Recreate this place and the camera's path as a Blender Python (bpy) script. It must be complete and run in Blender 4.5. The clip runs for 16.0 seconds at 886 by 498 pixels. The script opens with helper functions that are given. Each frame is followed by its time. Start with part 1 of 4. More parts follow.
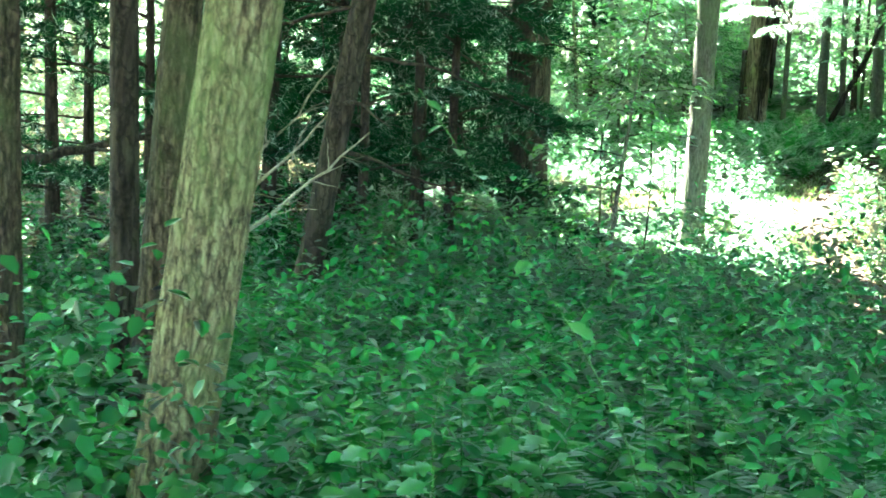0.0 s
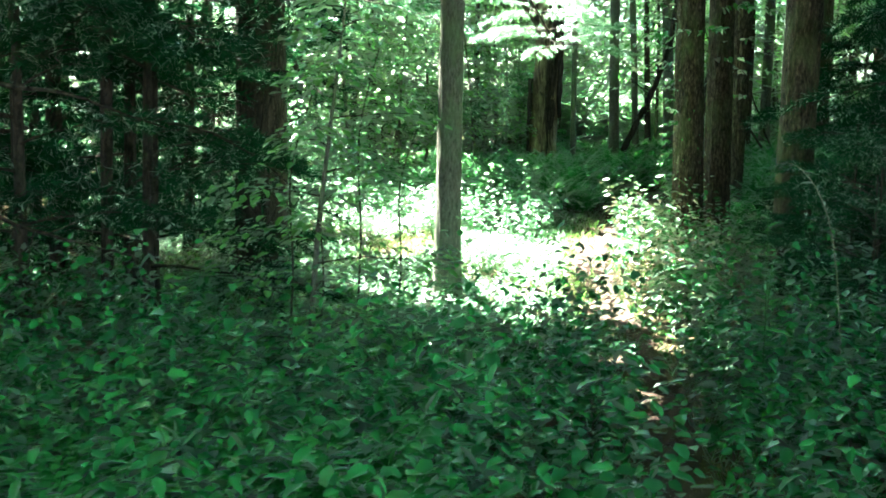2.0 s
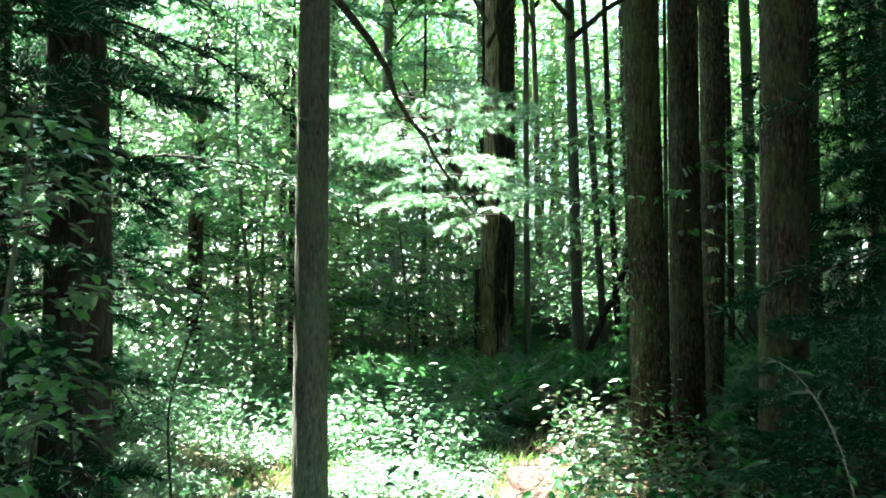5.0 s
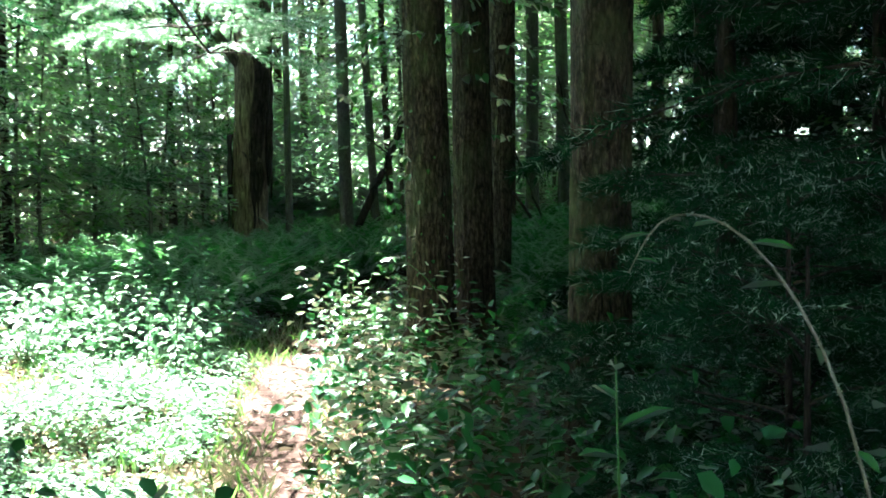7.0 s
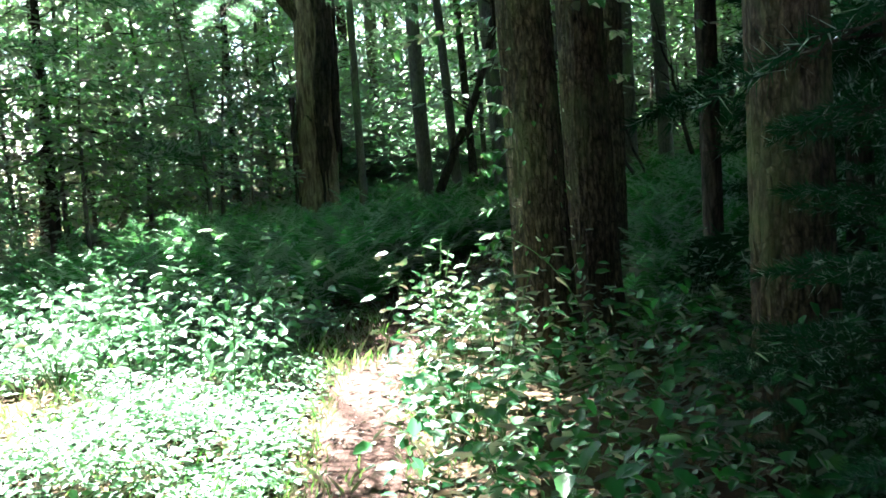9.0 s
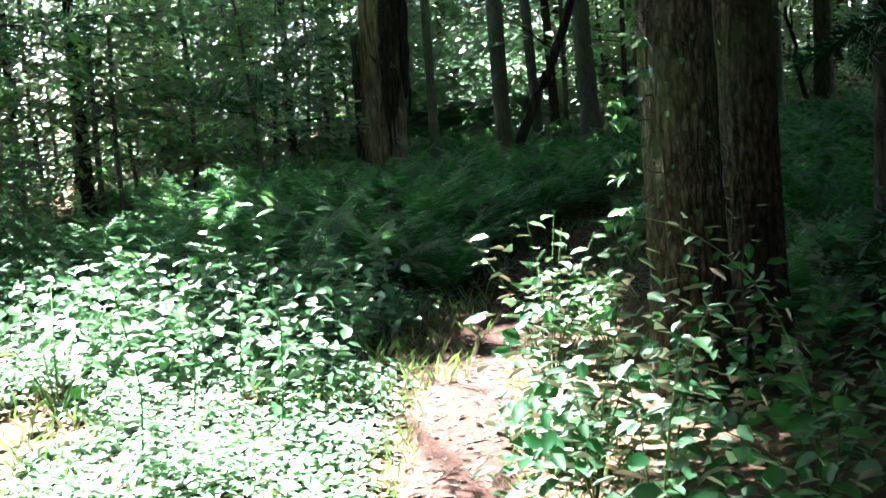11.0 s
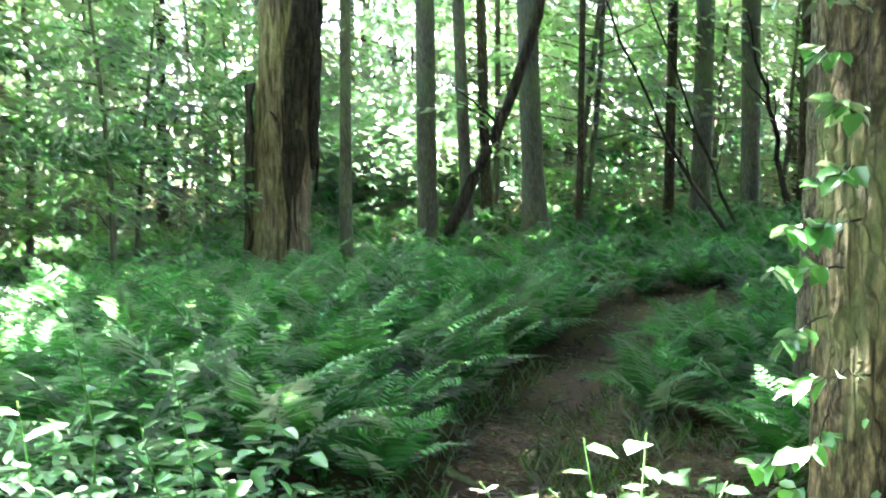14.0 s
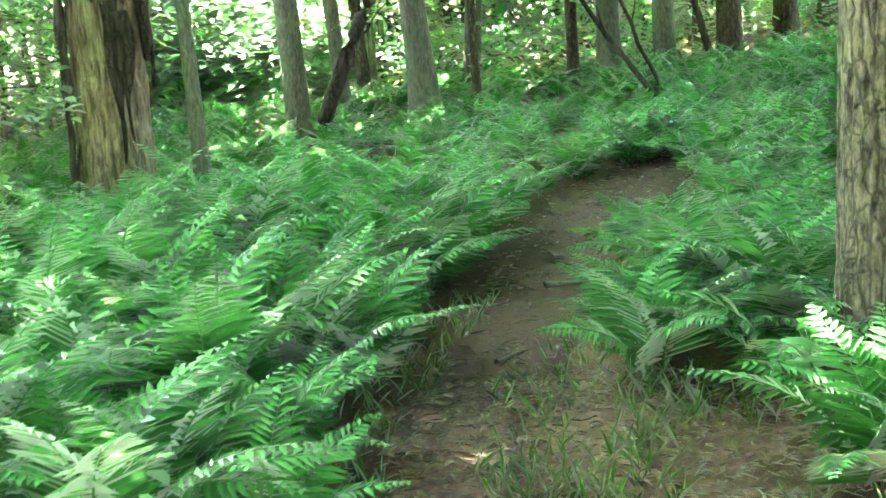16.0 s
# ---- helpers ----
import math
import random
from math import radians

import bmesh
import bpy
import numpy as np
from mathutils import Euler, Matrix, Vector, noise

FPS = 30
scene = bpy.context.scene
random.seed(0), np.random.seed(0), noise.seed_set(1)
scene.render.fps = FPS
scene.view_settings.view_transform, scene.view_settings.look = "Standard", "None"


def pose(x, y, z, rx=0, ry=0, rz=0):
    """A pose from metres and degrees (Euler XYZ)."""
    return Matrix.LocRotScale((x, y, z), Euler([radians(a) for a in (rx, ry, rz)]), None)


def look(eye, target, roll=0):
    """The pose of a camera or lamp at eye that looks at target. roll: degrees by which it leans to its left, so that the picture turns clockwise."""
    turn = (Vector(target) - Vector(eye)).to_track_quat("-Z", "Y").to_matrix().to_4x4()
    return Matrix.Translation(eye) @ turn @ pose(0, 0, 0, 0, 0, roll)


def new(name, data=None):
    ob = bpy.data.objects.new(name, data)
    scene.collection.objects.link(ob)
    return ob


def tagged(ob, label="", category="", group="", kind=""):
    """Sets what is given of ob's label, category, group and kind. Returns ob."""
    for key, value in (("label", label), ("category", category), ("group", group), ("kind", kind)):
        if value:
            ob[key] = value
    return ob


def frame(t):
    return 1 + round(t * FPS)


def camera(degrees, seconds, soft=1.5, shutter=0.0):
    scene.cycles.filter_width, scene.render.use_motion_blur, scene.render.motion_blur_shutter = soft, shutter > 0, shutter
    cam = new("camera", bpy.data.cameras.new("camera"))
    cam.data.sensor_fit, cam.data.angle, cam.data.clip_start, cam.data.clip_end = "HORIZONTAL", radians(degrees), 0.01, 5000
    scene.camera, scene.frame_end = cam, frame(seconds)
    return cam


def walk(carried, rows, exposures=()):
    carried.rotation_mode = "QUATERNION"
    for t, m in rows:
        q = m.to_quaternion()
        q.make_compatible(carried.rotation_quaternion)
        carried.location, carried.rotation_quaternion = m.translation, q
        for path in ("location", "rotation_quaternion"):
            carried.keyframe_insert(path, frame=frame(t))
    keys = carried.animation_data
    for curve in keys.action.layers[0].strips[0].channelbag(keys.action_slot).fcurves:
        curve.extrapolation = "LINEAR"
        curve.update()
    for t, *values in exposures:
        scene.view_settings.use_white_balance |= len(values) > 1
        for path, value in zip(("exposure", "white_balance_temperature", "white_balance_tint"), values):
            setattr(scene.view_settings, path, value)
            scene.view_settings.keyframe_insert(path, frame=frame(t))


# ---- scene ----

cam = camera(40.0, 16.0, soft=1.7, shutter=0.25)
# seconds, x, y, z, yaw, pitch, roll
PATH = [
    (0, 0.0, -0.0, 1.731, 0.01, -8.37, -2.37), (0.5, 0.267, 0.288, 1.704, -0.92, -8.51, -1.21),
    (1, 0.51, 0.654, 1.685, -3.42, -8.27, 1.65), (1.5, 0.748, 1.074, 1.671, -1.76, -7.22, -1.86),
    (2, 0.998, 1.518, 1.656, -7.86, -6.24, -0.85), (2.5, 1.252, 1.948, 1.634, -8.1, -3.54, -0.67),
    (3, 1.478, 2.376, 1.618, -8.72, 0.37, -1.63), (5.5, 2.309, 4.573, 1.543, -8.42, 3.39, 0.66),
    (6, 2.426, 5.061, 1.533, -12.69, 0.9, 1.72), (6.5, 2.597, 5.516, 1.481, -16.92, -0.85, 0.29),
    (7, 2.726, 5.971, 1.468, -18.78, -2.35, 0.64), (7.5, 2.791, 6.432, 1.463, -20.53, -3.31, 0.8),
    (8, 2.888, 6.848, 1.482, -17.03, -3.63, 1.92), (10.5, 3.19, 8.695, 1.493, -14.8, -4.88, 4.77),
    (11, 3.248, 9.173, 1.525, -12.73, -6.55, 3.77), (11.5, 3.318, 9.7, 1.534, -15.94, -7.22, 3.86),
    (12, 3.464, 10.216, 1.506, -17.15, -6.49, 4.26), (12.5, 3.574, 10.695, 1.501, -16.55, -5.69, 0.9),
    (13, 3.602, 11.123, 1.581, -16.76, -3.21, 0.78), (13.5, 3.609, 11.435, 1.611, -15.77, -0.49, 0.83),
    (14, 3.585, 11.735, 1.613, -18.18, -3.46, -0.41), (14.5, 3.63, 12.107, 1.683, -21.97, -7.48, 0.9),
    (15, 3.775, 12.497, 1.693, -22.01, -7.74, 1.88), (15.5, 3.879, 12.896, 1.648, -22.89, -9.18, 2.47),
    (16, 4.052, 13.267, 1.667, -24.59, -10.04, 4.44),
]
EXPOSURE = [(0.0, 6.5, 6100, -11), (1.5, 5.95, 6100, -11), (2.5, 5.25, 6150, -8), (3.2, 5.0, 6100, -6), (5.5, 4.6, 6000, 2), (8.0, 4.95, 5800, 8), (10.5, 4.6, 5900, 15), (11.5, 4.6, 5950, 19), (12.5, 5.95, 6100, 20),
            (13.5, 6.65, 6250, 18), (14.5, 7.1, 6400, 20), (16.0, 8.0, 6900, 7)]
walk(cam, [(t, pose(x, y, z, 90 + pitch, roll, yaw)) for t, x, y, z, yaw, pitch, roll in PATH], EXPOSURE)

# ---- sky and sun ----
SUN_DIR = Vector((-0.22, 0.36, 0.905)).normalized()          # towards the sun
world = bpy.data.worlds.new("sky")
scene.world = world
world.use_nodes = True
wn = world.node_tree
sky = wn.nodes.new("ShaderNodeTexSky")
sky.sky_type, sky.sun_disc = "NISHITA", False
sky.sun_elevation = math.asin(SUN_DIR.z)
sky.sun_rotation = math.atan2(SUN_DIR.x, SUN_DIR.y)
wn.links.new(sky.outputs[0], wn.nodes["Background"].inputs[0])
wn.nodes["Background"].inputs[1].default_value = 0.05
sun_data = bpy.data.lights.new("sun", "SUN")
sun_data.energy, sun_data.angle, sun_data.color = 5.0, radians(0.53), (1.0, 0.95, 0.86)
sun = new("sun", sun_data)
sun.matrix_world = look((0, 0, 40), Vector((0, 0, 40)) - SUN_DIR)


# ---- materials ----
class Nodes:
    """A new material's node tree with short helpers."""

    def __init__(self, name):
        self.mat = bpy.data.materials.new(name)
        self.mat.use_nodes = True
        self.t = self.mat.node_tree
        self.t.nodes.clear()
        self.out = self.n("ShaderNodeOutputMaterial")

    def n(self, kind, **values):
        node = self.t.nodes.new(kind)
        for k, v in values.items():
            node.inputs[k].default_value = v
        return node

    def l(self, a, b):
        self.t.links.new(a, b)

    def coords(self, sx, sy, sz, which="Object"):
        tc, m = self.n("ShaderNodeTexCoord"), self.n("ShaderNodeMapping")
        m.inputs["Scale"].default_value = (sx, sy, sz)
        self.l(tc.outputs[which], m.inputs[0])
        return m.outputs[0]

    def noise(self, vec, scale, detail=4.0, rough=0.6):
        t = self.n("ShaderNodeTexNoise", Scale=scale, Detail=detail, Roughness=rough)
        self.l(vec, t.inputs["Vector"])
        return t.outputs["Fac"]

    def ramp(self, fac, stops):
        r = self.n("ShaderNodeValToRGB")
        e = r.color_ramp.elements
        while len(e) < len(stops):
            e.new(0.5)
        for el, (p, c) in zip(e, stops):
            el.position, el.color = p, (*c, 1)
        self.l(fac, r.inputs[0])
        return r.outputs[0]

    def mix(self, fac, a, b, kind="MIX"):
        m = self.n("ShaderNodeMixRGB")
        m.blend_type = kind
        for s, v in zip(m.inputs, (fac, a, b)):
            if isinstance(v, (int, float)):
                s.default_value = v
            elif isinstance(v, tuple):
                s.default_value = (*v, 1)
            else:
                self.l(v, s)
        return m.outputs[0]

    def bump(self, height, strength, distance):
        b = self.n("ShaderNodeBump", Strength=strength, Distance=distance)
        self.l(height, b.inputs["Height"])
        return b.outputs[0]


def bark(name, dark, mid, light, scale=1.0, moss=None, rough=0.9, tall=0.17, edge=0.16, plates=0.8):
    """Furrowed bark: ridges drawn out along the trunk, lichen and moss in patches."""
    n = Nodes(name)
    v = n.coords(scale, scale, scale * tall)
    ridge = n.noise(v, 34, 7, 0.7)
    fine = n.noise(n.coords(scale, scale, scale * 0.4), 110, 5)
    col = n.ramp(ridge, [(0.5 - edge, dark), (0.5, mid), (0.5 + 1.1 * edge, light)])
    col = n.mix(0.35, col, n.ramp(fine, [(0.3, dark), (0.7, light)]), "OVERLAY")
    warp = n.mix(0.1, n.coords(scale, scale, scale * 0.2), n.noise(n.coords(1, 1, 1), 9, 3), "ADD")
    plate = n.n("ShaderNodeTexVoronoi", Scale=21)
    plate.feature = "DISTANCE_TO_EDGE"
    n.l(warp, plate.inputs["Vector"])
    crack = n.ramp(plate.outputs["Distance"], [(0.0, (0.22, 0.22, 0.22)), (0.16, (1, 1, 1))])
    col = n.mix(plates, col, n.mix(1.0, col, crack, "MULTIPLY"))
    if moss:
        patch = n.ramp(n.noise(n.coords(1, 1, 0.5), 3.2, 5), [(0.48, (0, 0, 0)), (0.62, (1, 1, 1))])
        col = n.mix(patch, col, n.mix(0.55, col, moss))
    p = n.n("ShaderNodeBsdfPrincipled", Roughness=rough)
    p.inputs["Specular IOR Level"].default_value = 0.2
    n.l(col, p.inputs["Base Color"])
    n.l(n.bump(n.mix(0.6 * plates, ridge, crack), 1.0, 0.015), p.inputs["Normal"])
    n.l(p.outputs[0], n.out.inputs[0])
    return n.mat


def leaf(name, deep, fresh, glow, gloss=0.35, through_part=0.4, island=True, ior=1.3):
    """A thin leaf: matt above, letting part of the light through, with a soft sheen."""
    n = Nodes(name)
    if island:
        rnd = n.n("ShaderNodeNewGeometry").outputs["Random Per Island"]
    else:
        rnd = n.n("ShaderNodeObjectInfo").outputs["Random"]
    patch = n.noise(n.coords(1, 1, 1), 1.3, 3)
    tone = n.mix(0.4, rnd, patch)
    col = n.ramp(tone, [(0.15, deep), (0.75, fresh), (0.97, tuple(0.5 * (a + b) for a, b in zip(fresh, glow)))])
    vein = n.noise(n.coords(1, 1, 1), 60, 3)
    col = n.mix(0.25, col, n.ramp(vein, [(0.3, deep), (0.7, fresh)]), "OVERLAY")
    d = n.n("ShaderNodeBsdfDiffuse")
    tr = n.n("ShaderNodeBsdfTranslucent")
    n.l(col, d.inputs[0])
    n.l(n.mix(0.6, col, glow), tr.inputs[0])
    m = n.n("ShaderNodeMixShader", Fac=through_part)
    n.l(d.outputs[0], m.inputs[1])
    n.l(tr.outputs[0], m.inputs[2])
    g = n.n("ShaderNodeBsdfGlossy", Roughness=gloss)
    g.inputs[0].default_value = (0.75, 0.8, 0.72, 1)
    fr = n.n("ShaderNodeFresnel", IOR=ior)
    m2 = n.n("ShaderNodeMixShader")
    n.l(fr.outputs[0], m2.inputs[0])
    n.l(m.outputs[0], m2.inputs[1])
    n.l(g.outputs[0], m2.inputs[2])
    n.l(m2.outputs[0], n.out.inputs[0])
    return n.mat


def soil(name, stops, scale, bump=0.6, fleck=None):
    n = Nodes(name)
    v = n.coords(1, 1, 1)
    big = n.noise(v, 1.6 * scale, 5)
    small = n.noise(v, 38 * scale, 6, 0.7)
    grain = n.noise(v, 160 * scale, 3)
    col = n.ramp(n.mix(0.6, big, small), stops)
    if fleck:
        f = n.ramp(n.noise(n.coords(1, 3, 1), 75 * scale, 2), [(0.58, (0, 0, 0)), (0.64, (1, 1, 1))])
        col = n.mix(f, col, fleck)
    col = n.mix(0.4, col, n.ramp(grain, [(0.3, (0.2, 0.2, 0.2)), (0.7, (0.8, 0.8, 0.8))]), "OVERLAY")
    p = n.n("ShaderNodeBsdfPrincipled", Roughness=0.95)
    p.inputs["Specular IOR Level"].default_value = 0.15
    n.l(col, p.inputs["Base Color"])
    n.l(n.bump(small, bump, 0.02), p.inputs["Normal"])
    n.l(p.outputs[0], n.out.inputs[0])
    return n.mat


BARK_LIGHT = bark("lichened bark", (0.05, 0.04, 0.025), (0.22, 0.18, 0.11), (0.36, 0.34, 0.2), 1.5, (0.13, 0.17, 0.06), 0.9, 0.3, 0.13)
BARK_BROWN = bark("furrowed brown bark", (0.016, 0.011, 0.008), (0.085, 0.062, 0.043), (0.2, 0.15, 0.105), 1.35, (0.08, 0.095, 0.04), 0.9, 0.34, 0.14)
BARK_OAK = bark("ridged oak bark", (0.035, 0.028, 0.02), (0.125, 0.1, 0.074), (0.23, 0.19, 0.14), 1.35, None, 0.9, 0.34, 0.14)
BARK_DARK = bark("dark pine bark", (0.015, 0.011, 0.009), (0.06, 0.045, 0.035), (0.12, 0.09, 0.07), 0.9)
BARK_GREY = bark("smooth grey bark", (0.06, 0.055, 0.045), (0.15, 0.14, 0.115), (0.24, 0.225, 0.185), 1.8, (0.12, 0.17, 0.08), 0.9, 0.3, 0.16, 0.15)
WOOD_BARE = bark("weathered bare wood", (0.05, 0.036, 0.026), (0.2, 0.155, 0.11), (0.42, 0.34, 0.24), 1.1, None, 0.9, 0.1, 0.13, 0.0)
TWIG_PALE = bark("bleached twig", (0.2, 0.17, 0.13), (0.35, 0.31, 0.25), (0.5, 0.46, 0.4), 3, None, 0.9, 0.17, 0.16, 0.0)
STEM_GREEN = leaf("green stem", (0.04, 0.12, 0.03), (0.09, 0.21, 0.06), (0.25, 0.4, 0.1), 0.5, 0.15)
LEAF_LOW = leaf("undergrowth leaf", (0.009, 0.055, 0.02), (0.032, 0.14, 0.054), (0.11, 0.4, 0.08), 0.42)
# sun glare put into the colour: paler and glossier than LEAF_LOW
LEAF_SUNLIT = leaf("sunlit pale low leaf", (0.06, 0.17, 0.08), (0.15, 0.31, 0.16), (0.24, 0.5, 0.16), 0.34, 0.4, True, 1.6)
LEAF_LARGE = leaf("large leaf", (0.03, 0.12, 0.04), (0.08, 0.22, 0.075), (0.18, 0.46, 0.08), 0.38, 0.4, False, 1.45)
LEAF_TREE = leaf("tree leaf", (0.018, 0.085, 0.024), (0.055, 0.2, 0.05), (0.22, 0.52, 0.07), 0.45, 0.5)
# lit copy of the tree leaf: sunlight in the background put into the colour
LEAF_SUNNY = leaf("sunlit tree leaf", (0.05, 0.15, 0.05), (0.15, 0.34, 0.12), (0.42, 0.72, 0.2), 0.4, 0.62, True, 1.5)
LEAF_FERN = leaf("fern frond", (0.03, 0.125, 0.04), (0.09, 0.27, 0.09), (0.17, 0.44, 0.11), 0.7, 0.45, True, 1.16)
# shade put into the colour: near-black needles for pines in deep shade
NEEDLE_SHADED = leaf("shaded pine needle", (0.007, 0.038, 0.016), (0.016, 0.07, 0.03), (0.04, 0.14, 0.045), 0.7, 0.2, True, 1.06)
# lit copy of the needles: sun on the hanging limb, put into the colour
NEEDLE_SUNLIT = leaf("sunlit pine needle", (0.07, 0.17, 0.09), (0.14, 0.3, 0.16), (0.22, 0.45, 0.17), 0.45, 0.35)
# half-lit copy, coloured lighter for sun on the pines behind the clearing
NEEDLE_HALF_LIT = leaf("half-lit green pine needle", (0.05, 0.14, 0.07), (0.12, 0.27, 0.14), (0.2, 0.42, 0.15), 0.5, 0.45)
# lighter copy of the undergrowth leaf: brighter light put into the colour
LEAF_LIT_LOW = leaf("lit low leaf", (0.022, 0.12, 0.04), (0.07, 0.27, 0.09), (0.16, 0.5, 0.1), 0.4)
GRASS = leaf("grass", (0.025, 0.11, 0.018), (0.075, 0.22, 0.045), (0.22, 0.48, 0.07), 0.45)
LEAF_DRY = leaf("dry leaf", (0.055, 0.028, 0.02), (0.14, 0.08, 0.056), (0.25, 0.16, 0.12), 0.6, 0.15)
FLOOR_SOIL = soil("forest floor", [(0.3, (0.025, 0.017, 0.011)), (0.55, (0.075, 0.05, 0.03)), (0.75, (0.14, 0.1, 0.06))], 1.0, 0.8, (0.2, 0.14, 0.08))
PATH_SOIL = soil("trodden path", [(0.3, (0.026, 0.015, 0.011)), (0.55, (0.058, 0.033, 0.025)), (0.75, (0.1, 0.06, 0.047))], 1.3, 1.0, (0.15, 0.088, 0.07))

# ---- ground ----
GY = [-60, -6, 0, 4, 8, 12, 14, 16, 18, 20, 25, 40, 120]
GZ = [0.5, 0.3, 0.22, 0.06, -0.02, 0.12, 0.27, 0.5, 0.66, 0.78, 0.98, 1.4, 2.2]
TRACK = np.array([(-2.6, -5), (-0.9, -1.8), (0, 0), (0.75, 1.07), (1.5, 2.4), (2.0, 3.7), (2.4, 5.1), (2.75, 6.4), (3.05, 7.6), (3.38, 8.9),
                  (3.62, 10.5), (3.85, 12), (4.2, 13.5), (4.5, 14.5), (4.88, 15.4), (5.28, 16.15), (5.9, 16.95), (6.85, 17.98), (7.8, 18.8),
                  (9.2, 19.6), (12, 20.8), (18, 23)])


def gz(x, y):
    """Height of the forest floor."""
    x, y = np.asarray(x, float), np.asarray(y, float)
    z = sum(np.interp(y + o, GY, GZ) for o in (-0.8, -0.4, 0, 0.4, 0.8)) / 5
    z = z + 0.07 * np.clip(x - 5.5, -3, 9) * np.clip((y - 15) / 5, 0, 1)
    return z + 0.025 * np.sin(1.7 * x + 0.6 * y) * np.sin(1.1 * y - 0.5 * x) + 0.012 * np.sin(4.3 * x + 1) * np.sin(3.7 * y)


def off_track(x, y):
    """Distance to the path's middle line, and the side (positive: to the right of it)."""
    p = np.stack([np.asarray(x, float), np.asarray(y, float)], -1)
    best = np.full(p.shape[:-1], 1e9)
    side = np.zeros(p.shape[:-1])
    for a, b in zip(TRACK[:-1], TRACK[1:]):
        d = b - a
        s = np.clip(((p - a) @ d) / (d @ d), 0, 1)
        q = p - (a + s[..., None] * d)
        r = np.hypot(q[..., 0], q[..., 1])
        near = r < best
        best = np.where(near, r, best)
        side = np.where(near, np.sign(q[..., 0] * d[1] - q[..., 1] * d[0]), side)
    return best, side


def mesh(name, verts, faces, mat, smooth=True):
    me = bpy.data.meshes.new(name)
    me.from_pydata(np.asarray(verts).tolist(), [], faces.tolist() if isinstance(faces, np.ndarray) else faces)
    if mat:
        me.materials.append(mat)
    me.polygons.foreach_set("use_smooth", [smooth] * len(me.polygons))
    me.update()
    return me


def thing(name, loc, label, category, group="", turn=0.0):
    """A thing's Empty at its base."""
    e = new(name)
    e.empty_display_size = 0.1
    e.matrix_basis = pose(*loc, 0, 0, turn)
    return tagged(e, label, category, group)


def part(name, me, parent, label="", m=None):
    ob = new(name, me)
    ob.parent = parent
    if m is not None:
        ob.matrix_basis = m
    return tagged(ob, label)


def grid_sheet(xs, ys, height):
    gx, gy = np.meshgrid(xs, ys)
    v = np.stack([gx, gy, height(gx, gy)], -1).reshape(-1, 3)
    nx = len(xs)
    i = (np.arange(len(ys) - 1)[:, None] * nx + np.arange(nx - 1)).ravel()
    return v, np.stack([i, i + 1, i + nx + 1, i + nx], -1)


xs = np.r_[-900, -300, -120, np.arange(-60, -12, 4), np.arange(-12, 18, 0.2), np.arange(18, 60, 4), 60, 120, 300, 900]
ys = np.r_[-900, -300, -120, np.arange(-60, -6, 4), np.arange(-6, 30, 0.2), np.arange(30, 80, 4), 80, 120, 300, 900]
tagged(new("ground", mesh("ground", *grid_sheet(xs, ys, gz), FLOOR_SOIL)), "dark forest floor of soil and old leaves", "ground", kind="structure")


def ribbon(line, half, lift, rows=9, step=0.06):
    """A trodden strip along a line, with ragged edges and a shallow hollow."""
    line = np.asarray(line, float)
    s = np.r_[0, np.cumsum(np.hypot(*np.diff(line, axis=0).T))]
    t = np.arange(0, s[-1], step)
    cx, cy = np.interp(t, s, line[:, 0]), np.interp(t, s, line[:, 1])
    k = np.ones(9) / 9
    cx, cy = np.convolve(np.pad(cx, 4, "edge"), k, "valid"), np.convolve(np.pad(cy, 4, "edge"), k, "valid")
    dx, dy = np.gradient(cx), np.gradient(cy)
    n = np.hypot(dx, dy)
    nx, ny = dy / n, -dx / n
    u = np.linspace(-1, 1, rows)
    half = np.interp(cy, [8, 12], [0.75 * half, half])
    wl = half * (1 + 0.18 * np.sin(t * 3.1) + 0.12 * np.sin(t * 7.7 + 1))
    wr = half * (1 + 0.18 * np.sin(t * 2.6 + 2) + 0.12 * np.sin(t * 8.9))
    w = np.where(u[None] < 0, wl[:, None], wr[:, None]) * u[None]
    x, y = cx[:, None] + nx[:, None] * w, cy[:, None] + ny[:, None] * w
    z = gz(x, y) + lift - np.where(abs(u) > 0.99, 0.03, 0)[None]
    v = np.stack([x, y, z], -1).reshape(-1, 3)
    i = (np.arange(len(t) - 1)[:, None] * rows + np.arange(rows - 1)).ravel()
    return v, np.stack([i, i + 1, i + rows + 1, i + rows], -1)


tagged(new("path", mesh("path", *ribbon(TRACK, 0.24, 0.018), PATH_SOIL)), "narrow trodden reddish-brown dirt footpath with pine needles", "path", kind="structure")


# ---- leaves, stems, trunks ----
LEAF_OVAL = np.array([(0, 0, 0), (0.3, 0.5, 0.07), (0.72, 0.36, 0.05), (1, 0, -0.1), (0.72, -0.36, 0.05), (0.3, -0.5, 0.07)])
LEAF_KITE = np.array([(0, 0, 0), (0.42, 0.5, 0.08), (1, 0, -0.08), (0.42, -0.5, 0.08)])


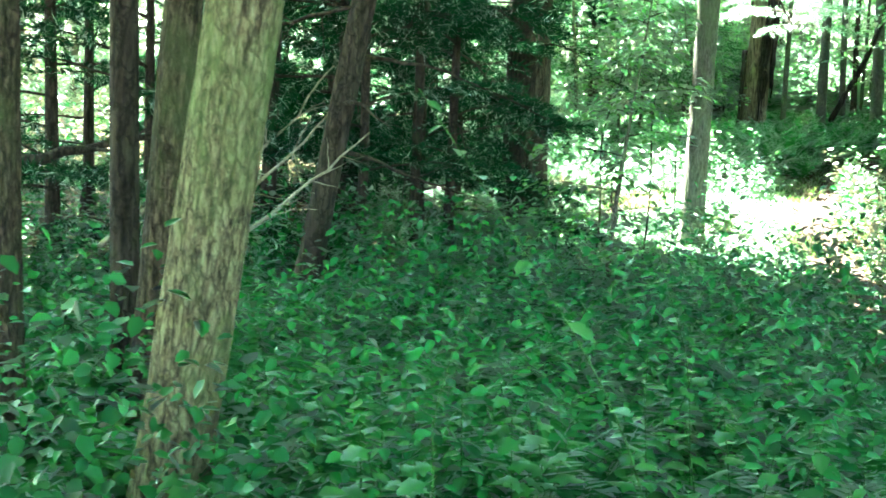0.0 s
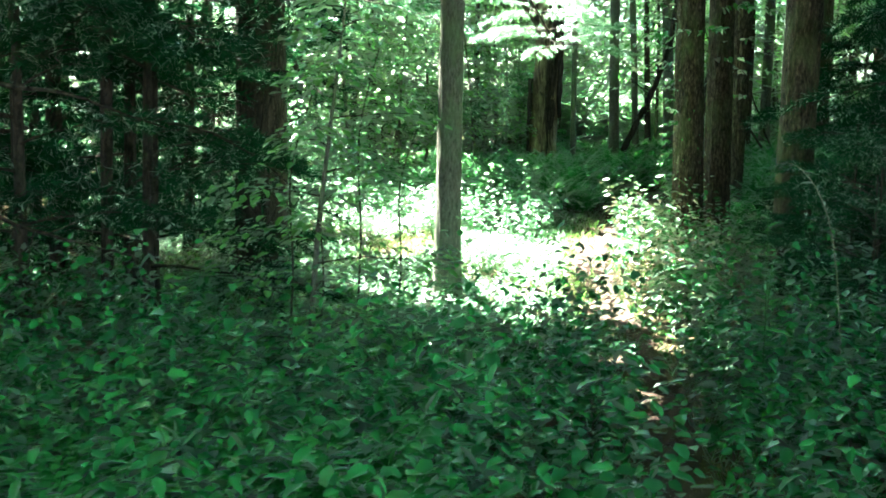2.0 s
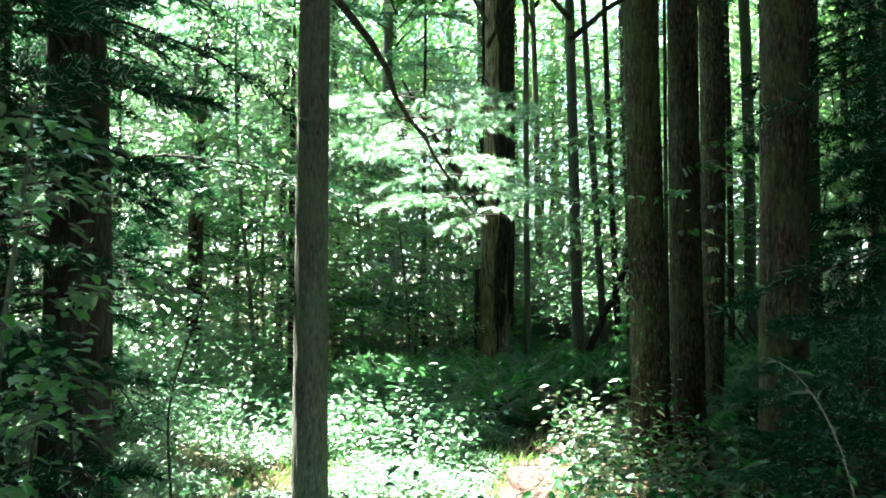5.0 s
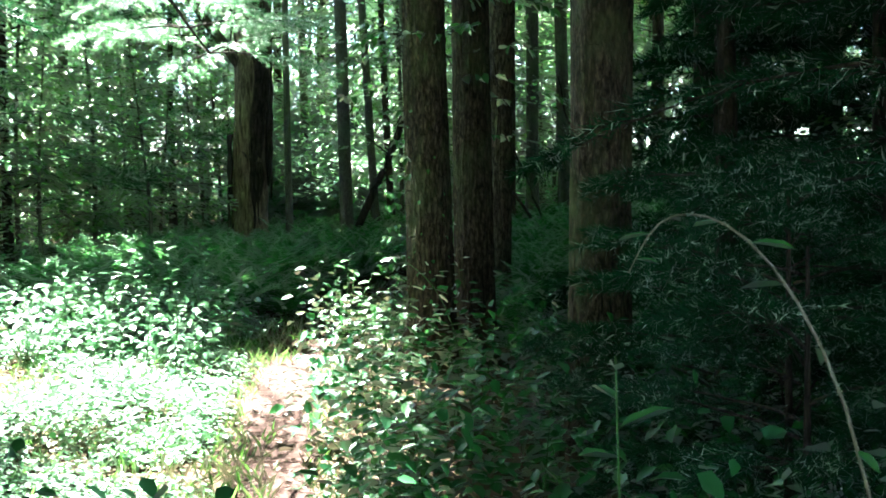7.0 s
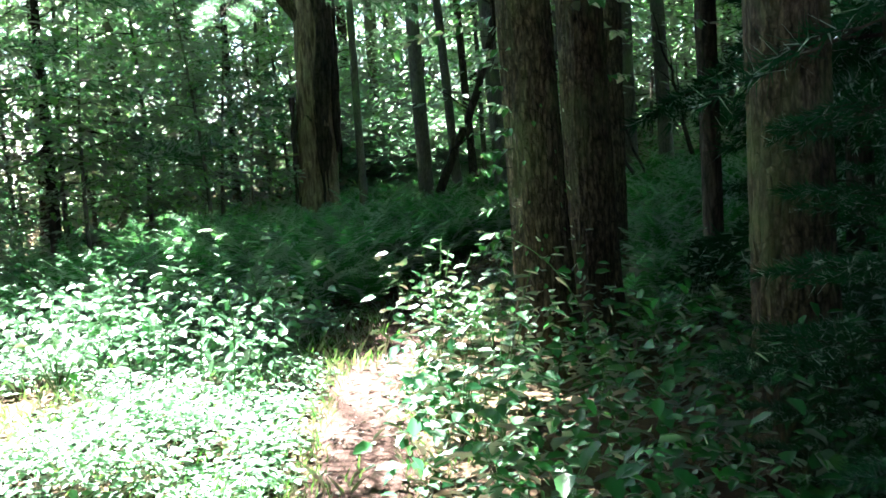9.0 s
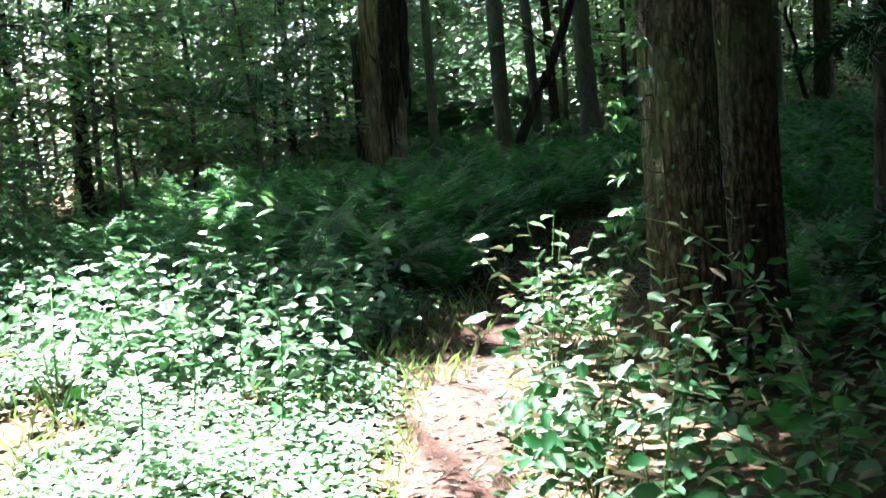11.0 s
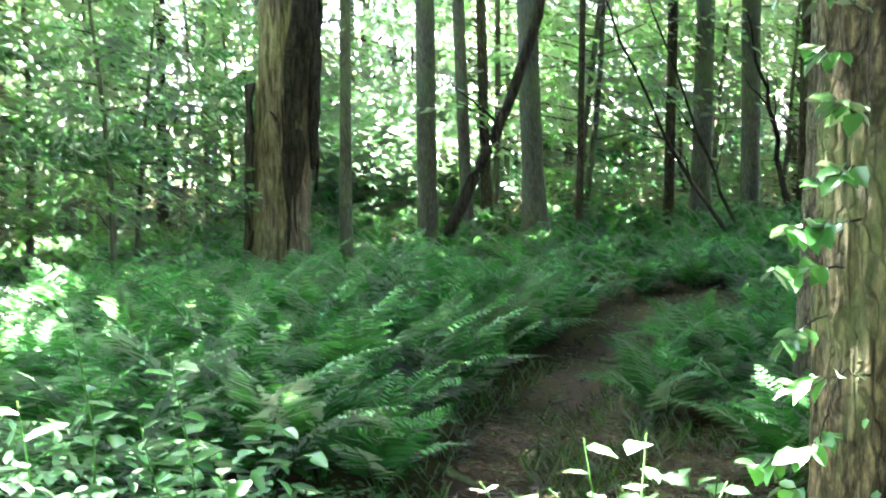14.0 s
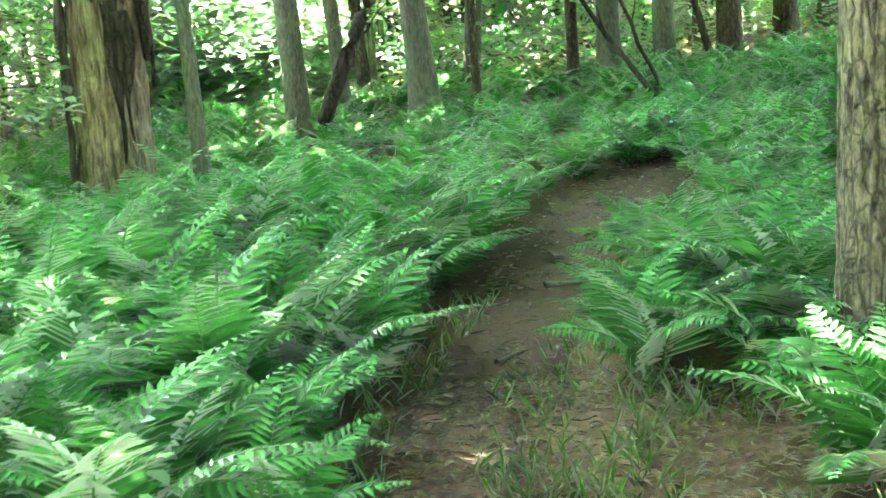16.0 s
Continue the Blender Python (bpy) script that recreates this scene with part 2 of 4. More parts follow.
def blades(pos, yaw, elev, roll, length, width, shape=LEAF_OVAL):
    """Leaves at the places pos, all of one shape, as vertices and faces."""
    n = len(pos)
    length, width = np.broadcast_to(length, n), np.broadcast_to(width, n)
    loc = shape[None] * np.stack([length, width, length], -1)[:, None]
    cr, sr = np.cos(roll)[:, None], np.sin(roll)[:, None]
    y, z = loc[..., 1] * cr - loc[..., 2] * sr, loc[..., 1] * sr + loc[..., 2] * cr
    ce, se = np.cos(elev)[:, None], np.sin(elev)[:, None]
    x, z = loc[..., 0] * ce - z * se, loc[..., 0] * se + z * ce
    cy, sy = np.cos(yaw)[:, None], np.sin(yaw)[:, None]
    v = np.stack([x * cy - y * sy, x * sy + y * cy, z], -1) + np.asarray(pos)[:, None]
    k = len(shape)
    base = np.arange(n)[:, None] * k
    f = np.array([[0, 3, 2, 1], [0, 5, 4, 3]]) if k == 6 else np.array([[0, 2, 1], [0, 3, 2]])
    return v.reshape(-1, 3), (base[:, None] + f[None]).reshape(-1, f.shape[1])


def join(*pieces):
    """Joins pieces of vertices and faces."""
    vs, fs, at = [], [], 0
    for v, f in pieces:
        vs.append(np.asarray(v, float))
        fs += (np.asarray(f) + at).tolist() if isinstance(f, np.ndarray) else [[i + at for i in q] for q in f]
        at += len(v)
    return np.concatenate(vs), fs


def tube(points, radii, seg=6):
    """A round stem along points, with its end closed to a tip."""
    p = np.asarray(points, float)
    r = np.broadcast_to(radii, len(p))
    d = np.gradient(p, axis=0)
    d /= np.linalg.norm(d, axis=1)[:, None] + 1e-9
    ref = np.where(abs(d[:, 2:3]) > 0.9, np.array([[1.0, 0, 0]]), np.array([[0, 0, 1.0]]))
    a = np.cross(d, ref)
    a /= np.linalg.norm(a, axis=1)[:, None]
    b = np.cross(d, a)
    th = np.arange(seg) / seg * 2 * np.pi
    v = p[:, None] + r[:, None, None] * (a[:, None] * np.cos(th)[None, :, None] + b[:, None] * np.sin(th)[None, :, None])
    i = np.arange(len(p) - 1)[:, None] * seg
    j = np.arange(seg)[None]
    f = np.stack([i + j, i + (j + 1) % seg, i + seg + (j + 1) % seg, i + seg + j], -1).reshape(-1, 4)
    return v.reshape(-1, 3), f


def trunk_mesh(name, height, r0, lean, mat, seg=20, step=0.25, furrow=0.05, ridges=14, flare=0.45, top=0.45, seed=0, bend=0.06):
    """A tapered trunk with a flared foot, furrows that wander upwards, and a slight bend. lean: metres in x and y per metre of height."""
    h = np.r_[-0.35, -0.1, np.arange(0, min(4, height), step), np.arange(min(4, height), height + 0.01, max(step, 0.4))]
    th = np.arange(seg) / seg * 2 * np.pi
    H, T = np.meshgrid(h, th, indexing="ij")
    rad = r0 * (1 - (1 - top) * np.clip(H / height, 0, 1)) * (1 + flare * np.exp(-np.clip(H, 0, 9) / 0.22) * (1 + 0.35 * np.sin(4 * T + seed)))
    wob = 0.05 * np.sin(2 * T + seed + 0.7 * H) + 0.03 * np.sin(3 * T - 1.3 * H + seed)
    q = np.random.default_rng(100 + seed)

    def plates(around, high):
        """Smooth random relief, closed round the trunk."""
        tab = q.uniform(0, 1, (int((height + 1) / high) + 3, around))
        a = (T / (2 * np.pi) * around + 0.5 * np.sin(2.3 * H + 2 * T + seed)) % around
        b = (H + 0.5) / high + 0.35 * np.sin(3 * T + seed)
        b = np.clip(b, 0, tab.shape[0] - 1.01)
        i0, j0 = a.astype(int) % around, b.astype(int)
        fa, fb = a - np.floor(a), b - j0
        fa, fb = fa * fa * (3 - 2 * fa), fb * fb * (3 - 2 * fb)
        i1 = (i0 + 1) % around
        return (tab[j0, i0] * (1 - fa) + tab[j0, i1] * fa) * (1 - fb) + (tab[j0 + 1, i0] * (1 - fa) + tab[j0 + 1, i1] * fa) * fb

    ridge = 1 - np.abs(2 * plates(int(ridges * 2.2), 0.16) - 1)
    fine = plates(ridges * 4, 0.05)
    rad = rad * (1 + wob + furrow * 1.3 * (ridge - 0.6) + 0.5 * furrow * (fine - 0.5))
    cx = lean[0] * H + bend * r0 * 4 * np.sin(0.7 * H + seed)
    cy = lean[1] * H + bend * r0 * 4 * np.sin(0.55 * H + 1.7 * seed)
    v = np.stack([cx + rad * np.cos(T), cy + rad * np.sin(T), H], -1).reshape(-1, 3)
    i = np.arange(len(h) - 1)[:, None] * seg
    j = np.arange(seg)[None]
    f = np.stack([i + j, i + (j + 1) % seg, i + seg + (j + 1) % seg, i + seg + j], -1).reshape(-1, 4)
    return mesh(name, v, f, mat)


def limb(start, direction, length, r, rng, sag=0.1, n=9, wander=0.08):
    """Points and radii of a branch that wanders."""
    d = np.asarray(direction, float)
    d /= np.linalg.norm(d)
    s = np.linspace(0, 1, n)[:, None]
    w = np.cumsum(rng.normal(0, wander * length / n, (n, 3)), 0)
    p = np.asarray(start) + d * s * length + w * np.minimum(1, s * 3) + np.array([0, 0, -sag * length]) * s * s
    return p, r * (1 - 0.8 * s[:, 0])


# ---- crowns, boughs, fronds: meshes shared by alike things ----
def crown_mesh(name, seed, radius=3.4, tall=2.8, clumps=130, per=20, big=0.2, mat=LEAF_TREE):
    """A broad crown of leaf clumps with an uneven outline and gaps, round the origin at its lower middle."""
    g = np.random.default_rng(seed)
    a, u = g.uniform(0, 2 * np.pi, clumps), g.uniform(-1, 1, clumps)
    edge = 1 + 0.22 * np.sin(3 * a + seed) + 0.15 * np.sin(5 * a)
    r = radius * np.sqrt(g.uniform(0.02, 1, clumps)) * edge
    c = np.stack([r * np.cos(a), r * np.sin(a), tall * (1 + u * np.sqrt(np.clip(1 - (r / (radius * 1.4)) ** 2, 0.05, 1)))], -1)
    p = np.repeat(c, per, 0) + g.normal(0, 1, (clumps * per, 3)) * np.array([0.42, 0.42, 0.16])
    n = len(p)
    length = g.uniform(0.7, 1.2, n) * big
    return mesh(name, *blades(p, g.uniform(0, 6.28, n), g.normal(-0.15, 0.35, n), g.normal(0, 0.4, n), length, length * 0.75, LEAF_KITE), mat)


def limbs_mesh(name, seed, mat, radius=3.0, count=9, r=0.05):
    g = np.random.default_rng(seed)
    out = []
    for k in range(count):
        a = k * 2.4 + g.uniform(-0.3, 0.3)
        p, rr = limb((0, 0, -1.5 + k * 0.3), (np.cos(a), np.sin(a), 0.75), radius * g.uniform(0.7, 1.2), r * g.uniform(0.6, 1), g)
        out.append(tube(p, rr, 5))
    return mesh(name, *join(*out), mat)


CROWN_SETS = [crown_mesh("crown", s, clumps=180, per=30, big=0.15, mat=LEAF_SUNNY) for s in (1, 2, 3)]
# coarse-leaved crowns for the unseen canopy overhead, there to cast shade
CROWN_DENSE = [crown_mesh("crown", s, big=0.4) for s in (4, 5, 6)]
LIMB_SETS = [limbs_mesh("branchwork", s, BARK_BROWN) for s in (4, 5)]


def shades_clearing(x, y, z, grow=1.0):
    """Whether something at this place stands between the sun and the clearing."""
    sx, sy = x - SUN_DIR.x / SUN_DIR.z * (z - 0.4), y - SUN_DIR.y / SUN_DIR.z * (z - 0.4)
    return ((sx - 1.7) / ((4.1 if sx > 1.7 else 3.5) * grow)) ** 2 + ((sy - 12.9) / (4.6 * grow)) ** 2 < 1 or ((sx - 7.45) / 1.25) ** 2 + ((sy - 26.9) / 2.9) ** 2 < 1 or ((sx - 1.2) / 1.2) ** 2 + ((sy - 5.4) / 1.6) ** 2 < 1 or ((sx - 3.2) / 0.9) ** 2 + ((sy - 5.2) / 1.3) ** 2 < 1


def crown_on(tree, x, y, z, k, turn, size=1.0, flat=1.0, always=False):
    sx, sy = tree.location.x + x - SUN_DIR.x / SUN_DIR.z * (z + 2), tree.location.y + y - SUN_DIR.y / SUN_DIR.z * (z + 2)
    if not always and shades_clearing(tree.location.x + x, tree.location.y + y, tree.location.z + z + 2, 1.14):
        return
    if not always and sy > (18.0 if sx < 4.6 else 20.5) and sx < 12 and z > 5 and k % 10 >= 1:
        return
    m = pose(x, y, z, 0, 0, turn) @ Matrix.Diagonal((size, size, flat, 1))
    tagged(part("branchwork", LIMB_SETS[k % 2], tree, "", m), kind="stuff")
    tagged(part("crown", (CROWN_DENSE if z > 5 else CROWN_SETS)[k % 3], tree, "green leafy crown, seen or added for shade", m), kind="stuff")


def tree(kind, x, y, dia, lean, mat, label, height=9.5, crown=True, crown_at=(0, 0), size=1.0, category="tree", group="", crown_z=None, **shape):
    t = thing(kind, (x, y, float(gz(x, y))), label, category, group)
    part("trunk", trunk_mesh("trunk", height, dia / 2, lean, mat, **shape), t)
    if not crown:
        tagged(part("branchwork", LIMB_SETS[0], t, "", pose(lean[0] * height, lean[1] * height, height - 1, 0, 0, 40)), kind="stuff")
    if crown:
        crown_on(t, lean[0] * height + crown_at[0], lean[1] * height + crown_at[1], crown_z or height - 1.2, int(x * 7 + y * 3), x * 50, size)
    return t


def needles(points, dirs, g, length=0.1, per=14, half=0.0034):
    """Tufts of thin needles at points, spread about dirs."""
    p = np.repeat(points, per, 0)
    d = np.repeat(dirs, per, 0) + g.normal(0, 0.55, (len(p), 3))
    d /= np.linalg.norm(d, axis=1)[:, None]
    side = np.cross(d, g.normal(0, 1, (len(p), 3)))
    side /= np.linalg.norm(side, axis=1)[:, None] + 1e-9
    ll = (length * g.uniform(0.7, 1.2, len(p)))[:, None]
    v = np.stack([p - side * half, p + side * half, p + d * ll], 1).reshape(-1, 3)
    return v, np.arange(len(v)).reshape(-1, 3)


def bough_meshes(seed, length=1.6, mat=NEEDLE_SHADED, spread=0.6, tufts=8, needle=0.1, per=9, half=0.0034):
    """A pine bough along +x: the wood, and its needles."""
    g = np.random.default_rng(seed)
    main, r = limb((0, 0, 0), (1, 0, 0.1), length, 0.014, g, 0.22)
    wood, tp, td = [tube(main, r, 5)], [], []
    for k in range(12):
        s = 0.25 + 0.75 * k / 11
        at = np.array([np.interp(s, np.linspace(0, 1, 9), main[:, i]) for i in range(3)])
        sgn = 1 if k % 2 else -1
        q, rr = limb(at, (0.8, sgn * 0.9, g.uniform(-0.2, 0.15)), spread * (1.15 - s * 0.7), 0.005, g, 0.2, 6)
        wood.append(tube(q[::2], rr[::2], 3))
        for w in np.linspace(0.25, 1, tufts):
            tp.append([np.interp(w, np.linspace(0, 1, 6), q[:, i]) for i in range(3)])
            td.append(q[-1] - q[0] + np.array([0, 0, 0.05]))
    td = np.array(td)
    td /= np.linalg.norm(td, axis=1)[:, None]
    return mesh("bough_wood", *join(*wood), BARK_DARK), mesh("needles", *needles(np.array(tp), td, g, needle, per, half), mat, False)


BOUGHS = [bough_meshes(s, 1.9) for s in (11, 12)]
BOUGHS_SOFT = [bough_meshes(s, 1.3, NEEDLE_SHADED, 0.75, 11, 0.105, 15, 0.004) for s in (15, 16)]
BOUGHS_DENSE = [bough_meshes(s, 1.3, NEEDLE_SHADED, 0.85, 11, 0.12, 11, 0.0065) for s in (17, 18, 19)]
BOUGHS_GREEN = [bough_meshes(s, 1.3, NEEDLE_HALF_LIT, 0.85, 9, 0.14, 6, 0.01) for s in (24, 25)]
BOUGHS_SUNLIT = [bough_meshes(s, 1.5, NEEDLE_SUNLIT, 0.6, 10, 0.11, 16) for s in (13, 14)]


def add_boughs(t, zs, reach, pool, g, r=0.1, droop=-8, aim=None, spread=180):
    for z in zs:
        yaw = g.uniform(-180, 180) if aim is None else aim + g.uniform(-spread, spread)
        k = reach * g.uniform(0.75, 1.2)
        wood, green = pool[int(g.integers(len(pool)))]
        m = pose(r * math.cos(radians(yaw)), r * math.sin(radians(yaw)), z, 0, -droop + g.uniform(-12, 12), yaw) @ Matrix.Scale(k, 4)
        b = part("bough", wood, t, "", m)
        tagged(part("needles", green, b), kind="stuff")


def sapling_meshes(seed, height=4.5, sprays=26, leaf_len=0.1, low=0.9, reach=1.5):
    """A young broadleaf tree with flat leaf sprays: trunk, twigs, foliage."""
    g = np.random.default_rng(seed)
    h = np.linspace(0, height, 14)
    spine = np.stack([0.12 * np.sin(0.9 * h + seed), 0.1 * np.sin(0.7 * h + 2 * seed), h - 0.1], -1)
    wood, lp, ly, le = [], [], [], []
    for k in range(sprays):
        z = low + (height - low) * (k + g.uniform(0, 1)) / sprays
        at = np.array([np.interp(z, h, spine[:, i]) for i in range(3)])
        a = k * 2.4 + g.uniform(-0.5, 0.5)
        ln = reach * (1.1 - 0.75 * z / height) * g.uniform(0.7, 1.25)
        q, r = limb(at, (np.cos(a), np.sin(a), 0.3), ln, 0.008, g, 0.25, 7)
        wood.append(tube(q, r, 3))
        m = int(80 * ln / reach + 16)
        s = g.uniform(0.25, 1.05, m)
        c = np.stack([np.interp(s, np.linspace(0, 1, 7), q[:, i]) for i in range(3)], -1)
        side = g.normal(0, 0.2 * ln, m)
        c += np.stack([-np.sin(a) * side, np.cos(a) * side, -0.15 * abs(side) + g.normal(0, 0.05, m)], -1)
        lp.append(c)
        ly.append(a + np.sign(side) * 0.9 + g.normal(0, 0.4, m))
        le.append(g.normal(-0.25, 0.25, m))
    p, yaw, el = np.concatenate(lp), np.concatenate(ly), np.concatenate(le)
    ll = leaf_len * g.uniform(0.7, 1.25, len(p))
    return (mesh("trunk", *tube(spine, 0.03 * (1 - 0.75 * h / height), 7), BARK_GREY), mesh("twigwork", *join(*wood), BARK_DARK),
            mesh("foliage", *blades(p, yaw, el, g.normal(0, 0.25, len(p)), ll, ll * 0.62, LEAF_OVAL if leaf_len < 0.09 else LEAF_KITE), LEAF_SUNNY))


SAPLINGS = [sapling_meshes(21, 4.5, 28, 0.085), sapling_meshes(22, 6.0, 34, 0.095, 0.6, 1.9), sapling_meshes(23, 3.0, 20, 0.085, 0.4, 1.1)]


def sapling(x, y, k, turn, size=1.0, kind="sapling", label="slender young broadleaf tree with bright green leaves", group="woodland saplings"):
    t = thing(kind, (x, y, float(gz(x, y))), label, "young tree", group, turn)
    t.scale = (size, size, size)
    for nm, me in zip(("trunk", "twigwork", "foliage"), SAPLINGS[k]):
        ob = part(nm, me, t)
        if nm != "trunk":
            tagged(ob, kind="stuff")
    return t


# ---- the trees along the walk ----
oak = tree("oak_tree", -0.895, 3.78, 0.235, (0.148, 0.0), BARK_LIGHT, "broad leaning tree trunk with pale lichened furrowed bark", 8.5,
           crown_at=(-1.5, -1), seg=110, step=0.035, furrow=0.06, ridges=17, flare=0.12, top=0.85, seed=1, bend=0.03)
tree("ash_tree", -1.22, 4.95, 0.17, (0.09, 0.02), BARK_BROWN, "brown trunk leaning behind the lichened tree", 9, crown=False, seg=48, step=0.08, ridges=13, seed=2, top=0.7)
tree("ash_tree", -1.36, 5.3, 0.135, (0.0, 0.0), BARK_DARK, "straight dark slender trunk among leafy undergrowth", 9, seg=40, step=0.1, seed=3, top=0.75)
tree("oak_tree", -1.72, 4.75, 0.24, (-0.01, 0.0), BARK_BROWN, "thick upright trunk with brown-green bark", 10, seg=80, step=0.05, furrow=0.06, ridges=15, seed=4, top=0.75)
lean_tree = tree("dead_pine", -0.86, 7.7, 0.18, (0.16, 0.02), BARK_DARK, "leaning dark dead trunk with bare branches", 6, crown=False, seg=36, step=0.1, seed=5, top=0.6)
tree("pine_tree", -1.35, 9.6, 0.12, (0.01, 0), BARK_DARK, "thin dark pine trunk in shade", 9, seg=20, seed=6)
pine = tree("pine_tree", 0.84, 12.72, 0.46, (0.0, 0.0), BARK_DARK, "large dark pine with low drooping needle boughs", 11, crown_at=(-3.2, -2.5), seg=48, step=0.1, seed=7, top=0.6, flare=0.2)
slim = tree("maple_tree", 2.42, 11.51, 0.205, (0.012, 0.0), BARK_GREY, "straight slender tree beside the sunny clearing", 10, crown_at=(0.4, -2.2), crown_z=5.6, size=0.8, seg=64, step=0.06, furrow=0.035, ridges=15, flare=0.25, seed=8, top=0.8, bend=0.02)
TWIN = dict(seg=150, step=0.03, furrow=0.085, ridges=19, top=0.75, bend=0.012)
tree("oak_tree", 5.34, 13.92, 0.31, (-0.012, 0.0), BARK_BROWN, "massive furrowed brown trunk of a twin tree", 11, crown_at=(0.7, 0.9), crown_z=5.6, size=0.6, flare=0.28, seed=9, **TWIN)
twin = tree("oak_tree", 5.74, 14.16, 0.29, (0.006, 0.02), BARK_BROWN, "massive furrowed brown trunk close beside its twin", 11, crown_at=(1.0, 1.2), crown_z=6.4, size=0.9, flare=0.28, seed=10, **TWIN)
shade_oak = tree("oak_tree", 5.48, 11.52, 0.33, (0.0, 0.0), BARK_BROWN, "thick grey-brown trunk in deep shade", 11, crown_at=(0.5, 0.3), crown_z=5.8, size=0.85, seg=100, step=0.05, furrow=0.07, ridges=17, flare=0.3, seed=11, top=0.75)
tree("oak_tree", 6.62, 15.9, 0.25, (0.0, 0.0), BARK_OAK, "sturdy tree with ridged grey-brown bark among ferns", 11, crown_at=(0.2, 1.2), crown_z=6.2, seg=110, step=0.035, furrow=0.08, ridges=17, flare=0.25, seed=12, top=0.8)
grey = tree("maple_tree", 6.72, 21.71, 0.165, (-0.015, 0.0), BARK_GREY, "straight grey trunk with a fallen limb leaning on it", 10, crown_at=(-0.4, -1.8), crown_z=5.9, size=0.85, seg=48, step=0.08, furrow=0.03, flare=0.2, seed=14, top=0.8, bend=0.02)
BACK = [(7.26, 22.22, 0.11, -0.05), (7.62, 22.7, 0.1, -0.03), (7.66, 21.55, 0.19, -0.035), (7.94, 21.23, 0.06, 0.0), (9.5, 21.9, 0.19, -0.01),
        (9.25, 22.1, 0.1, 0.0), (9.85, 21.65, 0.175, -0.01), (10.28, 21.36, 0.19, 0.01), (5.66, 20.3, 0.085, 0.0), (11.9, 22.6, 0.2, 0.0), (13.2, 23.4, 0.22, 0.01),
        (12.4, 24.6, 0.15, 0.0), (3.2, 23.5, 0.14, 0.0), (2.3, 22.4, 0.12, 0.03), (4.2, 25.0, 0.2, 0.0), (1.2, 24.5, 0.17, -0.02), (6.2, 27, 0.2, 0), (9.2, 27.5, 0.22, 0)]
for k, (x, y, d, ln) in enumerate(BACK):
    back_tree = tree("woodland_tree", x, y, d, (ln, 0.0), (BARK_GREY, BARK_BROWN)[k % 2], "slim woodland tree behind the fern bank", 9 + k % 3, crown=k % 2 == 0 and k != 14, group="trees behind the ferns", crown_at=(0.6 * (-1) ** k, 0.8),
         seg=28, step=0.15, furrow=0.05, seed=20 + k, top=0.75)
    if k == 8:
        bank_tree = back_tree
# unseen crowns overhead, added to shade the twin trunks, ferns and snag
crown_on(twin, -0.85, 2.1, 5.4, 5, 70, 0.42)
crown_on(bank_tree, -0.7, -0.9, 5.8, 4, 20, 0.45)
crown_on(bank_tree, -1.55, 2.3, 5.6, 4, 50, 0.4, 0.4, True)
# unseen crowns whose shadows land on x, y, added to darken the right side
for k, (x, y, wide) in enumerate(((5.2, 10.9, 0.26), (5.5, 12.0, 0.16), (4.75, 10.4, 0.22), (7.6, 10.4, 0.4), (6.0, 9.6, 0.42), (6.5, 11.6, 0.36), (5.0, 8.1, 0.34), (4.35, 6.3, 0.3), (6.6, 8.0, 0.42), (4.75, 9.4, 0.22), (7.4, 13.0, 0.4), (5.5, 11.95, 0.2), (5.82, 12.5, 0.2), (6.4, 13.2, 0.24), (5.2, 12.75, 0.13), (5.1, 12.1, 0.16), (5.9, 13.1, 0.16))):
    crown_on(shade_oak, x - 5.48 - 1.65, y - 11.52 + 2.65, 5.9, k, 50 * k, wide, 0.4, True)
# two more unseen crowns, added to shade plants on the clearing's far edge
crown_on(slim, -0.2, 6.9, 5.8, 6, 80, 0.26, 0.4, True)
crown_on(bank_tree, -3.0, -1.65, 5.9, 5, 65, 0.22, 0.4, True)
# unseen crowns added above the left undergrowth to keep sky light off it
for k, (x, y, wide) in enumerate(((-1.6, 1.6, 0.5), (0.5, 2.0, 0.42), (-0.5, 3.8, 0.5), (-2.4, 3.9, 0.5), (0.9, 4.2, 0.4), (-3.4, 1.8, 0.5))):
    crown_on(oak, x, y, 5.6 + 0.3 * (k % 2), k, 45 * k, wide, 0.5, True)
# unseen crown added to keep direct sun off the ferns left of the path
crown_on(bank_tree, -2.45, -0.9, 5.4, 7, 30, 0.33, 0.4, True)
DARK = [(6.9, 14.9, 0.14), (8.2, 15.2, 0.2), (7.4, 13.4, 0.13), (9.2, 14.0, 0.22), (6.6, 9.6, 0.16), (7.6, 11.2, 0.2), (8.8, 12.2, 0.18), (9.9, 17.2, 0.2), (10.8, 15.5, 0.18), (11.8, 18.2, 0.22), (6.2, 7.2, 0.15),
        (-0.8, 12.2, 0.14), (-2.4, 11.4, 0.2), (-3.4, 8.3, 0.16), (-2.6, 14.5, 0.18), (0.2, 16.8, 0.16), (1.3, 18.9, 0.2), (-1.2, 18.6, 0.2), (-0.2, 10.6, 0.09), (-2.9, 6.7, 0.13), (-4.5, 10.5, 0.2)]
for k, (x, y, d) in enumerate(DARK):
    tree("pine_tree", x, y, d, (0.02 * math.sin(k * 2.1), 0.0), BARK_DARK, "dark straight pine trunk in the shaded wood", 9 + k % 3, group="shaded pines", seg=22, step=0.2, seed=50 + k, top=0.75,
         crown=not (-1.5 < x < 1.5 and y > 15) and (x, y) != (-0.2, 10.6))

